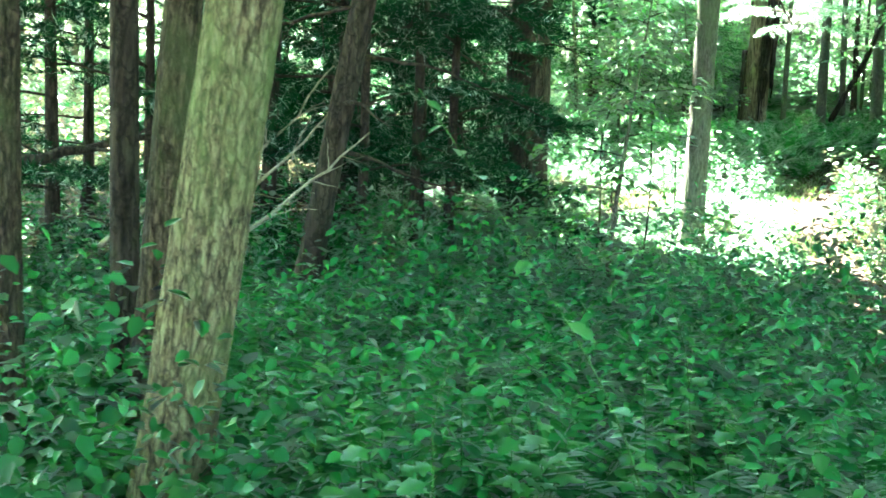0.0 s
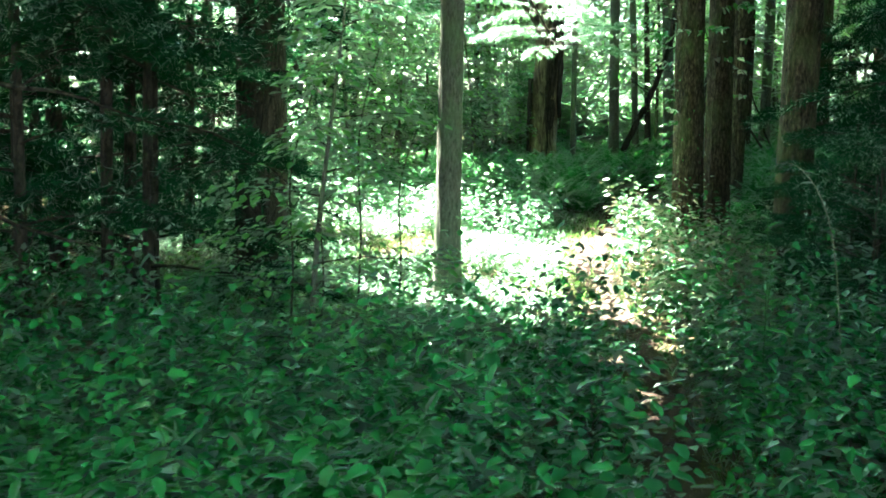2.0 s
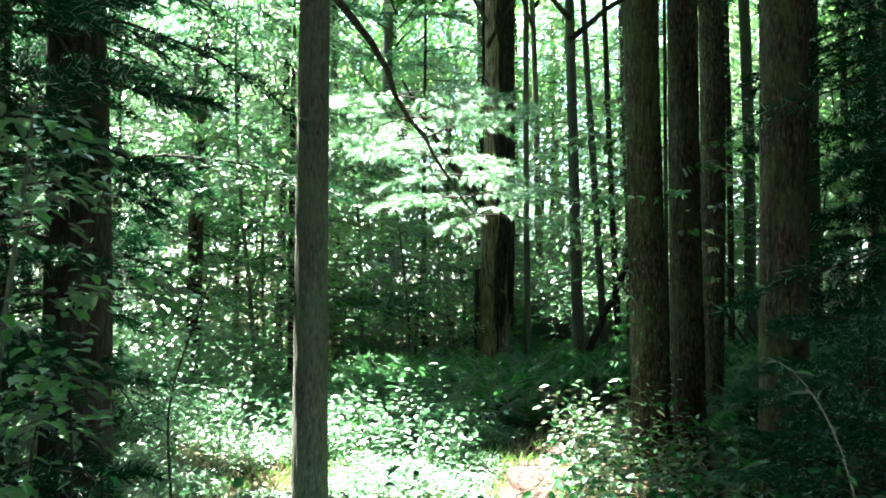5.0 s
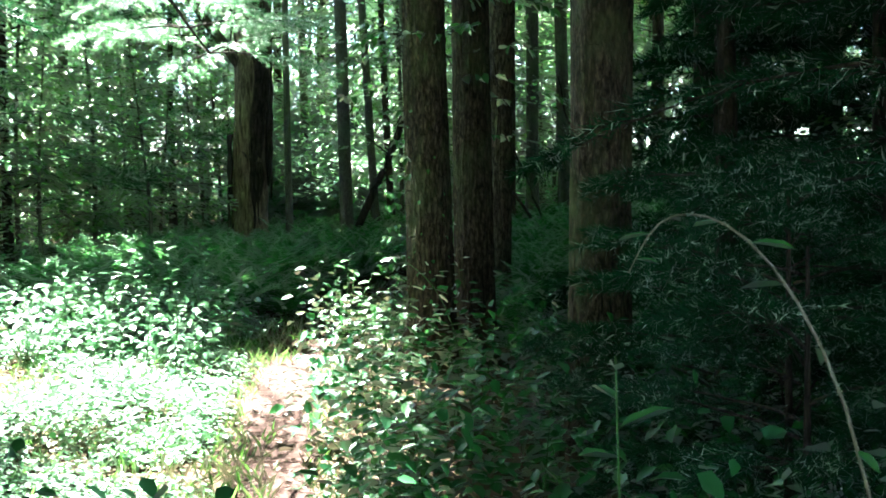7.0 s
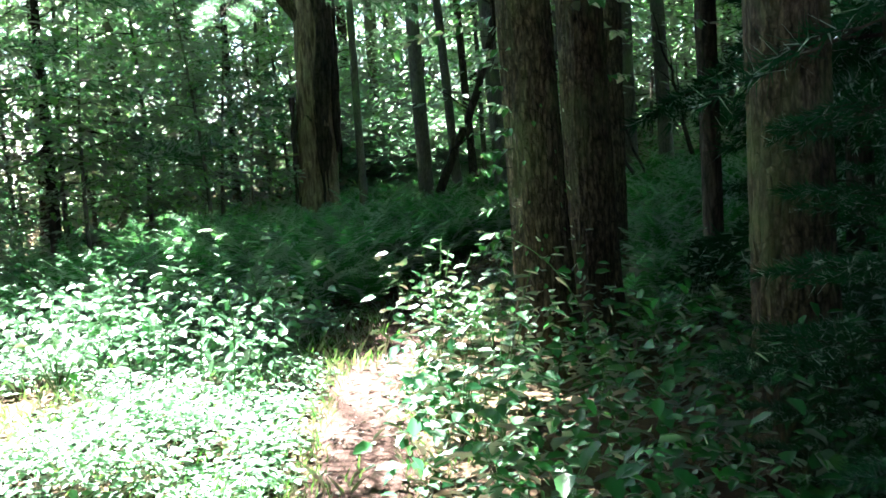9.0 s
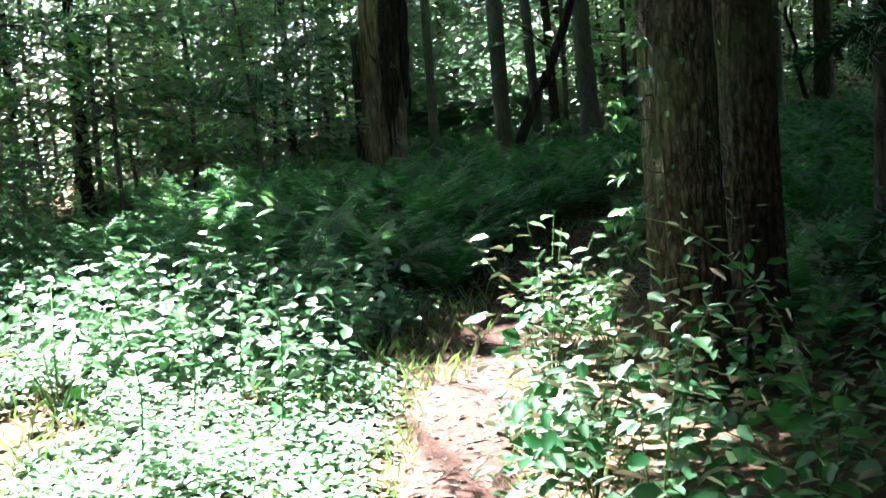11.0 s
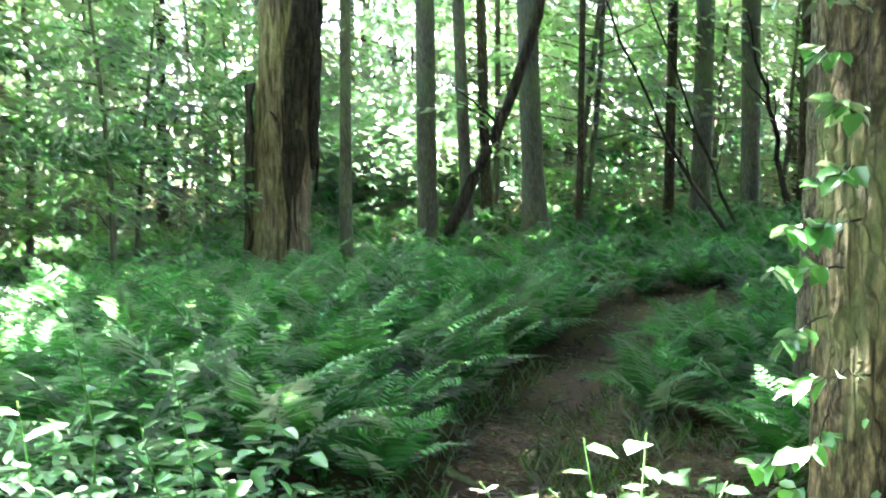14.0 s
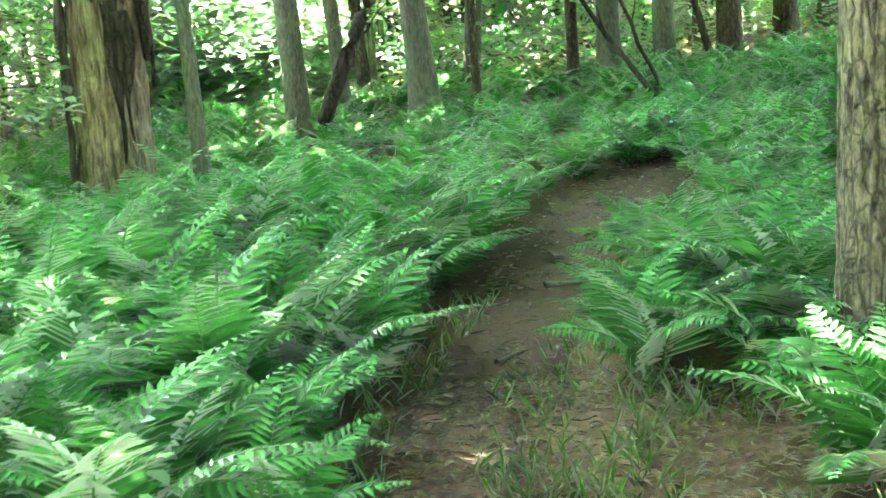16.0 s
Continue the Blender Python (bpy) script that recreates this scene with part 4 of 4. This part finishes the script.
a = scatter(420, (8.4, 22.3, 14, 26.5), lambda x, y: off_track(x, y)[0] > 0.6, rng)
stuff("sunlit_plants", plants(a, 0.45, 0.1, 10, rng, 0.65, 0.15, 0.8), LEAF_LIT_LOW, "bright leafy plants behind the fern bank", "undergrowth")
a = scatter(2600, (-24, 20, 34, 52), lambda x, y: (y > 25) & ~gap(x, y), rng)
stuff("far_undergrowth", plants(a, 1.1, 0.28, 10, rng, 0.6, 0.5), LEAF_LOW, "blurred leafy undergrowth far off in the wood", "undergrowth")


def grass(xy, height, rng):
    n = len(xy)
    p = np.stack([xy[:, 0], xy[:, 1], gz(xy[:, 0], xy[:, 1])], -1)
    return blades(p, rng.uniform(0, 6.28, n), rng.normal(1.0, 0.25, n), rng.normal(0, 0.3, n), height * rng.uniform(0.6, 1.3, n), 0.006, LEAF_KITE)


def verge(x, y):
    d, side = off_track(x, y)
    return (d > 0.16) & (d < 0.5 + 0.2 * np.sin(3 * y))


a = scatter(5000, (1.5, 4, 7.5, 17.5), verge, rng)
stuff("grass", grass(a, 0.075, rng), GRASS, "short grass along the path's edges", "grass")
a = scatter(7000, (-1, 9.6, 5, 19), lambda x, y: in_clearing(x, y) & (patchy(x, y, 7.0) < 0.55), rng)
stuff("grass", grass(a, 0.12, rng), GRASS, "sparse grass among the clearing's plants", "grass")

# leaf litter, needles and twigs on the path
a = scatter(6500, (0, 0, 9, 20), lambda x, y: off_track(x, y)[0] < 0.6, rng)
z = gz(a[:, 0], a[:, 1]) + np.where(off_track(a[:, 0], a[:, 1])[0] < 0.22, 0.022, 0.006)
n = len(a)
ll = 0.012 + 0.045 * rng.uniform(0, 1, n) ** 2
stuff("leaf_litter", blades(np.c_[a, z], rng.uniform(0, 6.28, n), rng.normal(0.1, 0.12, n), rng.normal(0, 0.2, n), ll, ll * rng.uniform(0.2, 0.7, n)), LEAF_DRY, "dry brown leaves and bits on the path", "leaf litter")
a = scatter(700, (3, 10, 9, 19.5), lambda x, y: off_track(x, y)[0] < 0.3, rng)
n = len(a)
stuff("pine_needles", blades(np.c_[a, gz(a[:, 0], a[:, 1]) + 0.024], rng.uniform(0, 6.28, n), rng.normal(0, 0.05, n), rng.normal(0, 0.2, n), 0.05, 0.003, LEAF_KITE), LEAF_DRY, "fallen brown pine needles on the path", "leaf litter")


# ---- ferns ----
def frond(seed, length=0.54, pairs=24, stem=4):
    """An arching fern frond along +x, with a pair of pointed leaflets at each step."""
    g = np.random.default_rng(seed)
    s = np.linspace(0, 1, 12)
    curve = lambda u: np.stack([length * (0.62 * u + 0.26 * u * u), 0.02 * np.sin(3 * u + seed) * length, length * (0.95 * u - 0.62 * u * u)], -1)  # noqa: E731
    s = np.linspace(0, 1, 3 * stem)
    wood = tube(curve(s), 0.004 * (1 - 0.8 * s), min(stem, 3))
    u = np.linspace(0.16, 0.985, pairs)
    at = curve(u)
    d = curve(u + 0.01) - at
    slope = np.arctan2(d[:, 2], d[:, 0])
    size = 0.32 * length * np.sin(np.pi * np.clip(u, 0, 1) ** 0.6) ** 0.7 * (1.05 - 0.6 * u) + 0.01
    pieces = [wood]
    for sg in (1, -1):
        yaw = sg * (1.25 - 0.35 * u) + g.normal(0, 0.06, pairs)
        v, f = blades(np.zeros((pairs, 3)), yaw, g.normal(-0.12, 0.08, pairs), sg * g.normal(0.1, 0.1, pairs), size, length * 0.98 / pairs * (1.1 - 0.5 * u), LEAF_KITE)
        v = v.reshape(pairs, 4, 3)
        c, k = np.cos(slope)[:, None], np.sin(slope)[:, None]
        v = np.stack([v[..., 0] * c - v[..., 2] * k, v[..., 1], v[..., 0] * k + v[..., 2] * c], -1) + at[:, None]
        pieces.append((v.reshape(-1, 3), f))
    return join(*pieces)


FRONDS = [frond(s) for s in (1, 2, 3, 4)]
FRONDS_FAR = [frond(s, 0.5, 13, 2) for s in (5, 6, 7, 8)]
FROND_MESH = [mesh("frond", *f, LEAF_FERN) for f in FRONDS]


def fern(x, y, size, rng, count):
    t = thing("fern", (x, y, float(gz(x, y))), "green fern with arching feathery fronds beside the path", "fern", "ferns beside the path")
    for k in range(count):
        yaw = 360 * k / count + rng.uniform(-22, 22)
        m = pose(0.02 * math.cos(radians(yaw)), 0.02 * math.sin(radians(yaw)), 0, rng.uniform(-16, 16), rng.uniform(-46, -2), yaw) @ Matrix.Scale(size * rng.uniform(0.8, 1.15), 4)
        part("frond", FROND_MESH[int(rng.integers(4))], t, "", m)


rng = np.random.default_rng(77)
fern_spots = scatter(1500, (2.3, 13.5, 14.5, 25), lambda x, y: in_fern(x, y) & (off_track(x, y)[0] > np.where(y > 17.6, 0.24, 0.34)) & (((x - 5.66) / 0.5) ** 2 + ((y - 15.75) / 0.85) ** 2 > 1) & ((y > 15.2) | (x > 6.1)), rng)
dist = np.hypot(fern_spots[:, 0] - 5.0, fern_spots[:, 1] - 16.0)
order = np.argsort(dist)
for k in order[:175]:
    d, side = off_track(*fern_spots[k])
    fern(fern_spots[k, 0], fern_spots[k, 1], rng.uniform(0.6, 0.9) + (0.45 if side < 0 else 0.18) * min(float(d), 1.0), rng, int(rng.integers(7, 10)))


def fern_stuff(spots, rng, per=7, small=0.45, large=0.8):
    vs, fs, at = [], [], 0
    for x, y in spots:
        z = float(gz(x, y))
        for k in range(per):
            v, f = FRONDS_FAR[int(rng.integers(4))]
            m = np.array(pose(x, y, z, rng.uniform(-16, 16), rng.uniform(-40, 2), 360 * k / per + rng.uniform(-25, 25)) @ Matrix.Scale(rng.uniform(small, large), 4))
            vs.append(v @ m[:3, :3].T + m[:3, 3])
            fs += [[i + at for i in q] for q in f]
            at += len(v)
    return np.concatenate(vs), fs


stuff("fern_bank", fern_stuff(fern_spots[order[175:1150]], rng), LEAF_FERN, "dense bank of green ferns under the trees", "ferns")
a = scatter(110, (7.7, 18.3, 11, 21), lambda x, y: (off_track(x, y)[0] > 0.1) & (off_track(x, y)[0] < 0.55), rng)
stuff("fern_bank", fern_stuff(a, rng, 7, 0.55, 0.85), LEAF_FERN, "ferns leaning over the far end of the path", "ferns")
a = np.concatenate([scatter(60, (-3, 4, 8, 12), near, rng), scatter(170, (-1.2, 3.4, 1.9, 8.0), near, rng)])
stuff("fern_patch", fern_stuff(a, rng, 8, 0.8, 1.35), LEAF_FERN, "scattered ferns among the undergrowth", "ferns")


# ---- single plants ----
LEAF_BIG = mesh("leaf", *blades(np.zeros((1, 3)), np.zeros(1), np.zeros(1), np.zeros(1), 1.0, 0.62), LEAF_LARGE)
LEAF_LONG = mesh("leaf", *blades(np.zeros((1, 3)), np.zeros(1), np.zeros(1), np.zeros(1), 1.0, 0.3), LEAF_LARGE)


half = np.array([(0.02, 0.2), (-0.1, 0.42), (0.2, 0.36), (0.42, 0.56), (0.52, 0.24), (0.72, 0.24)])
lobes = np.concatenate([[(0, 0)], half, [(1, 0)], half[::-1] * (1, -1)])
LEAF_LOBED = mesh("leaf", np.concatenate([[(0.35, 0, 0.05)], np.c_[lobes, -0.25 * np.abs(lobes[:, 1]) ** 1.5]]), [(0, 1 + (k + 1) % 14, 1 + k) for k in range(14)], LEAF_LARGE)


def arc(points, n=18):
    """A smooth line through a few points."""
    p = np.asarray(points, float)
    t, u = np.linspace(0, 1, len(p)), np.linspace(0, 1, n)
    q = np.stack([np.interp(u, t, p[:, k]) for k in range(3)], -1)
    for _ in range(3):
        q[1:-1] = (q[:-2] + 2 * q[1:-1] + q[2:]) / 4
    return q


def stalk(name, points, r, leaves, size, label, category, leaf_mesh=LEAF_BIG, mat=STEM_GREEN, seed=0, first=0.15, droop=-10, group=""):
    """A plant on one stem: leaves turn round it from the height first up to the tip. The first point is its foot."""
    q = np.random.default_rng(seed)
    p = arc(points)
    t = thing(name, tuple(p[0]), label, category, group)
    p = p - p[0]
    part("stem", mesh("stem", *tube(p, r * np.linspace(1, 0.35, len(p)), 6), mat), t)
    for k in range(leaves):
        s = first + (1 - first) * (k + 0.5) / leaves
        at = [np.interp(s, np.linspace(0, 1, len(p)), p[:, i]) for i in range(3)]
        yaw = k * 137 + q.uniform(-25, 25)
        m = pose(*at, q.uniform(-20, 20), -droop + q.uniform(-18, 18), yaw) @ Matrix.Scale(size * q.uniform(0.7, 1.2) * (1.15 - 0.4 * s), 4)
        part("leaf", leaf_mesh, t, "", m)
    return t


def at_ground(x, y, h=0.0):
    return (x, y, float(gz(x, y)) + h)


def bush(name, x, y, h, spread, shoots, leaves, size, label, seed, leaf_mesh=LEAF_BIG, lean=(0, 0)):
    """A low shrub: several leafy shoots from one foot."""
    q = np.random.default_rng(seed)
    t = thing(name, at_ground(x, y), label, "shrub")
    for j in range(shoots):
        a, rr = q.uniform(0, 6.28), spread * np.sqrt(q.uniform(0.05, 1))
        top = np.array([rr * np.cos(a) + lean[0], rr * np.sin(a) + lean[1], h * q.uniform(0.55, 1.05)])
        p = arc([(0, 0, 0), top * (0.4, 0.4, 0.6), top], 10)
        b = part("shoot", mesh("shoot", *tube(p, 0.004 * np.linspace(1, 0.4, len(p)), 5), STEM_GREEN), t)
        for k in range(leaves):
            s = 0.3 + 0.7 * (k + 0.6) / leaves
            at = [np.interp(s, np.linspace(0, 1, len(p)), p[:, i]) for i in range(3)]
            m = pose(*at, q.uniform(-18, 18), q.uniform(-12, 26), k * 150 + q.uniform(-30, 30) + 60 * j) @ Matrix.Scale(size * q.uniform(0.65, 1.2), 4)
            part("leaf", leaf_mesh, b, "", m)
    return t


bush("leafy_shrub", 5.16, 14.4, 0.56, 0.36, 13, 7, 0.1, "sunlit broad-leaved shrub at the foot of the twin trunks", 1, lean=(-0.1, 0.1))
bush("leafy_shrub", 4.72, 13.95, 0.8, 0.34, 13, 8, 0.08, "sunlit broad-leaved shrub on the path's edge", 2)
bush("leafy_shrub", 4.52, 12.9, 0.62, 0.35, 9, 7, 0.085, "low shrub with round sunlit leaves beside the path", 3)
bush("leafy_shrub", 4.5, 12.3, 0.85, 0.25, 6, 7, 0.085, "shrub with round pale leaves before the great trunk", 4)
bush("leafy_shrub", 3.2, 15.2, 0.7, 0.45, 11, 8, 0.085, "sunlit leafy shrub on the clearing's edge", 5)
bush("leafy_shrub", 2.7, 14.4, 0.55, 0.5, 11, 7, 0.08, "sunlit leafy shrub on the clearing's edge", 6)
bush("leafy_shrub", 3.75, 16.1, 0.5, 0.4, 9, 7, 0.08, "leafy shrub in front of the ferns", 7)
bush("leafy_shrub", 2.6, 16.9, 0.8, 0.5, 11, 8, 0.09, "leafy shrub behind the sunny clearing", 8)
bush("leafy_shrub", 1.75, 14.6, 0.9, 0.45, 10, 8, 0.085, "bright green shrub on the clearing beside the slender tree", 9)
bush("leafy_shrub", 4.15, 10.9, 0.6, 0.45, 10, 7, 0.075, "leafy shrub in dappled shade beside the path", 10)
bush("leafy_shrub", 5.2, 12.6, 0.55, 0.4, 9, 7, 0.08, "leafy shrub in dappled shade before a trunk", 11)
bush("leafy_shrub", 6.1, 13.0, 0.5, 0.4, 9, 7, 0.09, "leafy shrub in dappled shade", 12)
for k, (x, y, h) in enumerate(((3.58, 13.84, 0.95), (3.45, 14.35, 0.8), (3.25, 14.1, 0.7), (3.05, 13.5, 0.75), (3.85, 14.9, 0.6))):
    stalk("tall_herb", [at_ground(x, y), at_ground(x + 0.03, y, h * 0.5), at_ground(x - 0.04, y + 0.03, h)], 0.005, 18, 0.09, "upright herb with narrow sunlit leaves up its stem", "herb", LEAF_LONG, seed=k, droop=8, group="herbs beside the clearing")
for k, (x, y, h) in enumerate(((3.96, 15.12, 0.72), (3.7, 15.3, 0.85), (4.05, 14.75, 0.5))):
    stalk("tall_herb", [at_ground(x, y), at_ground(x + 0.02, y, h * 0.5), at_ground(x - 0.05, y + 0.02, h)], 0.005, 20, 0.1, "upright herb with oval sunlit leaves up its stem", "herb", LEAF_BIG, seed=70 + k, first=0.25, droop=6, group="herbs beside the clearing")
stalk("tall_herb", [at_ground(3.66, 7.82), at_ground(3.67, 7.81, 0.6), (3.66, 7.82, 1.2)], 0.005, 16, 0.13, "upright herb with long narrow dark green leaves", "herb", LEAF_LONG, seed=8, first=0.35, droop=14)
stalk("tall_herb", [at_ground(3.5, 7.4), at_ground(3.5, 7.42, 0.5), (3.52, 7.4, 0.95)], 0.005, 14, 0.13, "upright herb with long narrow dark green leaves", "herb", LEAF_LONG, seed=9, first=0.35, droop=14)
stalk("tall_herb", [at_ground(3.9, 7.3), (3.86, 7.36, 0.95), (3.8, 7.42, 1.25), (3.7, 7.46, 1.41), (3.62, 7.48, 1.45), (3.56, 7.5, 1.44), (3.53, 7.52, 1.36)], 0.0032, 11, 0.06, "arching pale stem bowed over dark undergrowth", "herb", LEAF_LONG, TWIG_PALE, 10, 0.05)
stalk("bramble_cane", [at_ground(5.0, 12.1), (4.9, 12.2, 0.8), (4.81, 12.32, 1.02), (4.7, 12.5, 1.14), (4.6, 12.77, 1.17)], 0.0032, 7, 0.06, "thin arching cane before the twin trunks", "bramble", LEAF_BIG, seed=11)
stalk("tall_herb", [at_ground(0.62, 2.35), (0.42, 2.22, 0.95), (0.31, 2.18, 1.19), (0.13, 2.4, 1.45), (-0.05, 2.6, 1.69)], 0.0026, 14, 0.06, "thin leaning stem with small heart-shaped leaves", "herb", LEAF_BIG, seed=12, first=0.3)
stalk("vine", [at_ground(0.02, 2.3), (0.02, 2.3, 0.9), (0.0, 2.3, 1.05), (0.045, 2.3, 1.2), (0.05, 2.3, 1.25), (0.11, 2.32, 1.33)], 0.0024, 3, 0.04, "pale green curling vine stem in undergrowth", "vine", LEAF_BIG, seed=13, first=0.5)
stalk("tall_herb", [at_ground(0.9, 3.9), (0.85, 3.9, 0.8), (0.72, 3.95, 1.2)], 0.0026, 12, 0.06, "thin leaning stem with small leaves", "herb", LEAF_BIG, seed=14, first=0.3)
for k, (x, y, h) in enumerate(((1.05, 8.2, 1.9), (1.45, 8.6, 2.2), (1.25, 9.0, 1.5), (1.75, 9.2, 1.7))):
    stalk("sapling_shoot", [at_ground(x, y), at_ground(x + 0.06, y, h * 0.4), at_ground(x + 0.02, y, h * 0.7), at_ground(x + 0.2, y, h)], 0.009, 26, 0.075, "thin dark sapling shoot with sparse bright leaves", "young tree", LEAF_BIG, BARK_DARK, 20 + k, 0.25, group="sapling shoots")


def spray(name, start, direction, length, leaves, size, label, seed, sag=0.15):
    """A leafy twig that hangs out from a trunk."""
    q = np.random.default_rng(seed)
    t = thing(name, start, label, "branch")
    p, r = limb((0, 0, 0), direction, length, 0.003, q, sag, 9, 0.3)
    part("twig", mesh("twig", *tube(p, r, 5), BARK_DARK), t)
    yaw0 = math.degrees(math.atan2(direction[1], direction[0]))
    for k in range(leaves):
        s = 0.1 + 0.9 * q.uniform(0, 1) ** 0.7
        at = [np.interp(s, np.linspace(0, 1, 9), p[:, i]) for i in range(3)]
        m = pose(*at, q.uniform(-40, 40), q.uniform(-15, 55), yaw0 + q.uniform(-100, 100)) @ Matrix.Scale(size * q.uniform(0.7, 1.2), 4)
        part("leaf", LEAF_BIG, t, "", m)


# leaves on the twin trunks and their low twigs
q = np.random.default_rng(40)
for k in range(24):
    z = 0.9 + 0.105 * k
    spray("leafy_twig", (5.34 - 0.16, 13.88 + q.uniform(-0.1, 0.1), z), (-1, q.uniform(-0.8, 0.6), q.uniform(-0.1, 0.5)), q.uniform(0.12, 0.3) + 0.12 * max(0, z - 1.6), int(q.integers(9, 17)), 0.058, "low twig with bright translucent leaves on the twin trunk", 60 + k)
for k in range(12):
    spray("leafy_twig", (5.34 + q.uniform(-0.2, 0.5), 14.0 + q.uniform(0, 0.3), 1.9 + 0.13 * k), (q.uniform(-1, -0.3) if k % 3 else 0.8, q.uniform(-0.5, 0.9), 0.2), q.uniform(0.5, 0.9), 20, 0.08, "leafy twig with bright translucent leaves above the path", 140 + k, 0.2)
for k, (z, dx, dy) in enumerate(((2.25, 0.6, -0.8), (2.45, -0.2, -1), (2.1, 0.9, -0.5), (2.6, 0.3, -1), (2.4, -0.9, -0.4), (2.55, 1, -0.3))):
    spray("leafy_twig", (5.5, 13.8, z + 0.2), (dx, dy, 0.05), 0.8, 16, 0.085, "overhanging twig with bright leaves", 90 + k, 0.25)
vine = thing("climbing_vine", (5.34, 13.92, float(gz(5.34, 13.92))), "small ivy leaves climbing the furrowed trunk", "vine")
for k in range(22):
    a, z = q.uniform(-2.9, -0.4), q.uniform(0.3, 1.5)
    rr = 0.175 - 0.006 * z
    part("leaf", LEAF_BIG, vine, "", pose(rr * math.cos(a) - 0.012 * z, rr * math.sin(a), z, q.uniform(-30, 30), q.uniform(20, 70), math.degrees(a)) @ Matrix.Scale(q.uniform(0.022, 0.04), 4))

# leafy plants near the start, each leaf apart
q = np.random.default_rng(50)
for k in range(60):
    x, y = q.uniform(-1.3, 1.5), q.uniform(2.7, 4.8)
    if off_track(x, y)[0] < 0.35:
        continue
    h = q.uniform(0.4, 0.68)
    stalk("leafy_plant", [at_ground(x, y), at_ground(x, y, h * 0.5), at_ground(x + q.uniform(-0.08, 0.08), y, h)], 0.004, 9, 0.1, "broad-leaved green plant in the undergrowth", "plant", (LEAF_LOBED, LEAF_BIG)[k % 2], STEM_GREEN, 100 + k, 0.45, group="broad-leaved plants in the undergrowth")
for k in range(34):
    x, y = q.uniform(3.2, 5.4), q.uniform(6.6, 12.2)
    if off_track(x, y)[0] < 0.4:
        continue
    h = q.uniform(0.35, 0.7)
    stalk("leafy_plant", [at_ground(x, y), at_ground(x, y, h * 0.5), at_ground(x + q.uniform(-0.08, 0.08), y, h)], 0.004, 8, 0.11, "broad-leaved green plant in the undergrowth", "plant", LEAF_BIG, STEM_GREEN, 200 + k, 0.45, group="broad-leaved plants in the undergrowth")

a = scatter(320, (5.2, 15.2, 6.3, 16.7), lambda x, y: (((x - 5.76) / 0.45) ** 2 + ((y - 15.95) / 0.65) ** 2 < 1) & (patchy(3 * x, 3 * y) > 0.5), rng)
stuff("grass", grass(a, 0.11, rng), GRASS, "small grass tufts on needle-strewn ground beside the path", "grass")
a = scatter(2600, (5.0, 15.2, 6.3, 16.8), lambda x, y: ((x - 5.7) / 0.6) ** 2 + ((y - 15.95) / 0.75) ** 2 < 1, rng)
n = len(a)
stuff("pine_needles", blades(np.c_[a, gz(a[:, 0], a[:, 1]) + 0.02], rng.uniform(0, 6.28, n), rng.normal(0, 0.08, n), rng.normal(0, 0.3, n), 0.045, rng.uniform(0.004, 0.012, n), LEAF_KITE), LEAF_DRY, "rusty fallen needles covering bare ground beside the path", "leaf litter")
stalk("maple_seedling", [at_ground(6.22, 15.78), at_ground(6.2, 15.76, 0.22), at_ground(6.16, 15.72, 0.4)], 0.003, 9, 0.1, "seedling with pale shiny lobed leaves among ferns", "seedling", LEAF_LOBED, STEM_GREEN, 31, 0.4)
# roots and twigs that lie on the path
for k, (x0, y0, x1, y1, r) in enumerate(((5.0, 16.05, 5.2, 15.7, 0.014), (5.18, 15.68, 5.34, 15.78, 0.012), (5.75, 16.75, 5.95, 16.85, 0.008), (6.3, 17.4, 6.55, 17.35, 0.01), (6.8, 17.9, 7.05, 17.95, 0.012))):
    t = thing("root", at_ground(x0, y0, 0.026), "bare grey tree root crossing the footpath", "root")
    p, r2 = limb((0, 0, 0.0), (x1 - x0, y1 - y0, float(gz(x1, y1) - gz(x0, y0))), math.hypot(x1 - x0, y1 - y0), 1.6 * r, q, 0.02, 12, 0.12)
    part("root_wood", mesh("root_wood", *tube(p, r2, 8), BARK_GREY), t)
for k in range(34):
    s = q.uniform(0.45, 0.86)
    i = s * (len(TRACK) - 1)
    c = np.array([np.interp(i, range(len(TRACK)), TRACK[:, j]) for j in (0, 1)]) + q.normal(0, 0.12, 2)
    a, ln = q.uniform(0, 3.14), q.uniform(0.06, 0.22)
    t = thing("twig", at_ground(c[0], c[1], 0.024), "small dry twig lying on the path", "twig", "twigs on the path")
    p, r2 = limb((0, 0, 0), (math.cos(a), math.sin(a), 0.02), ln, 0.004, q, 0, 8, 0.12)
    part("stick", mesh("stick", *tube(p, r2, 5), (TWIG_PALE, BARK_GREY)[k % 2]), t)
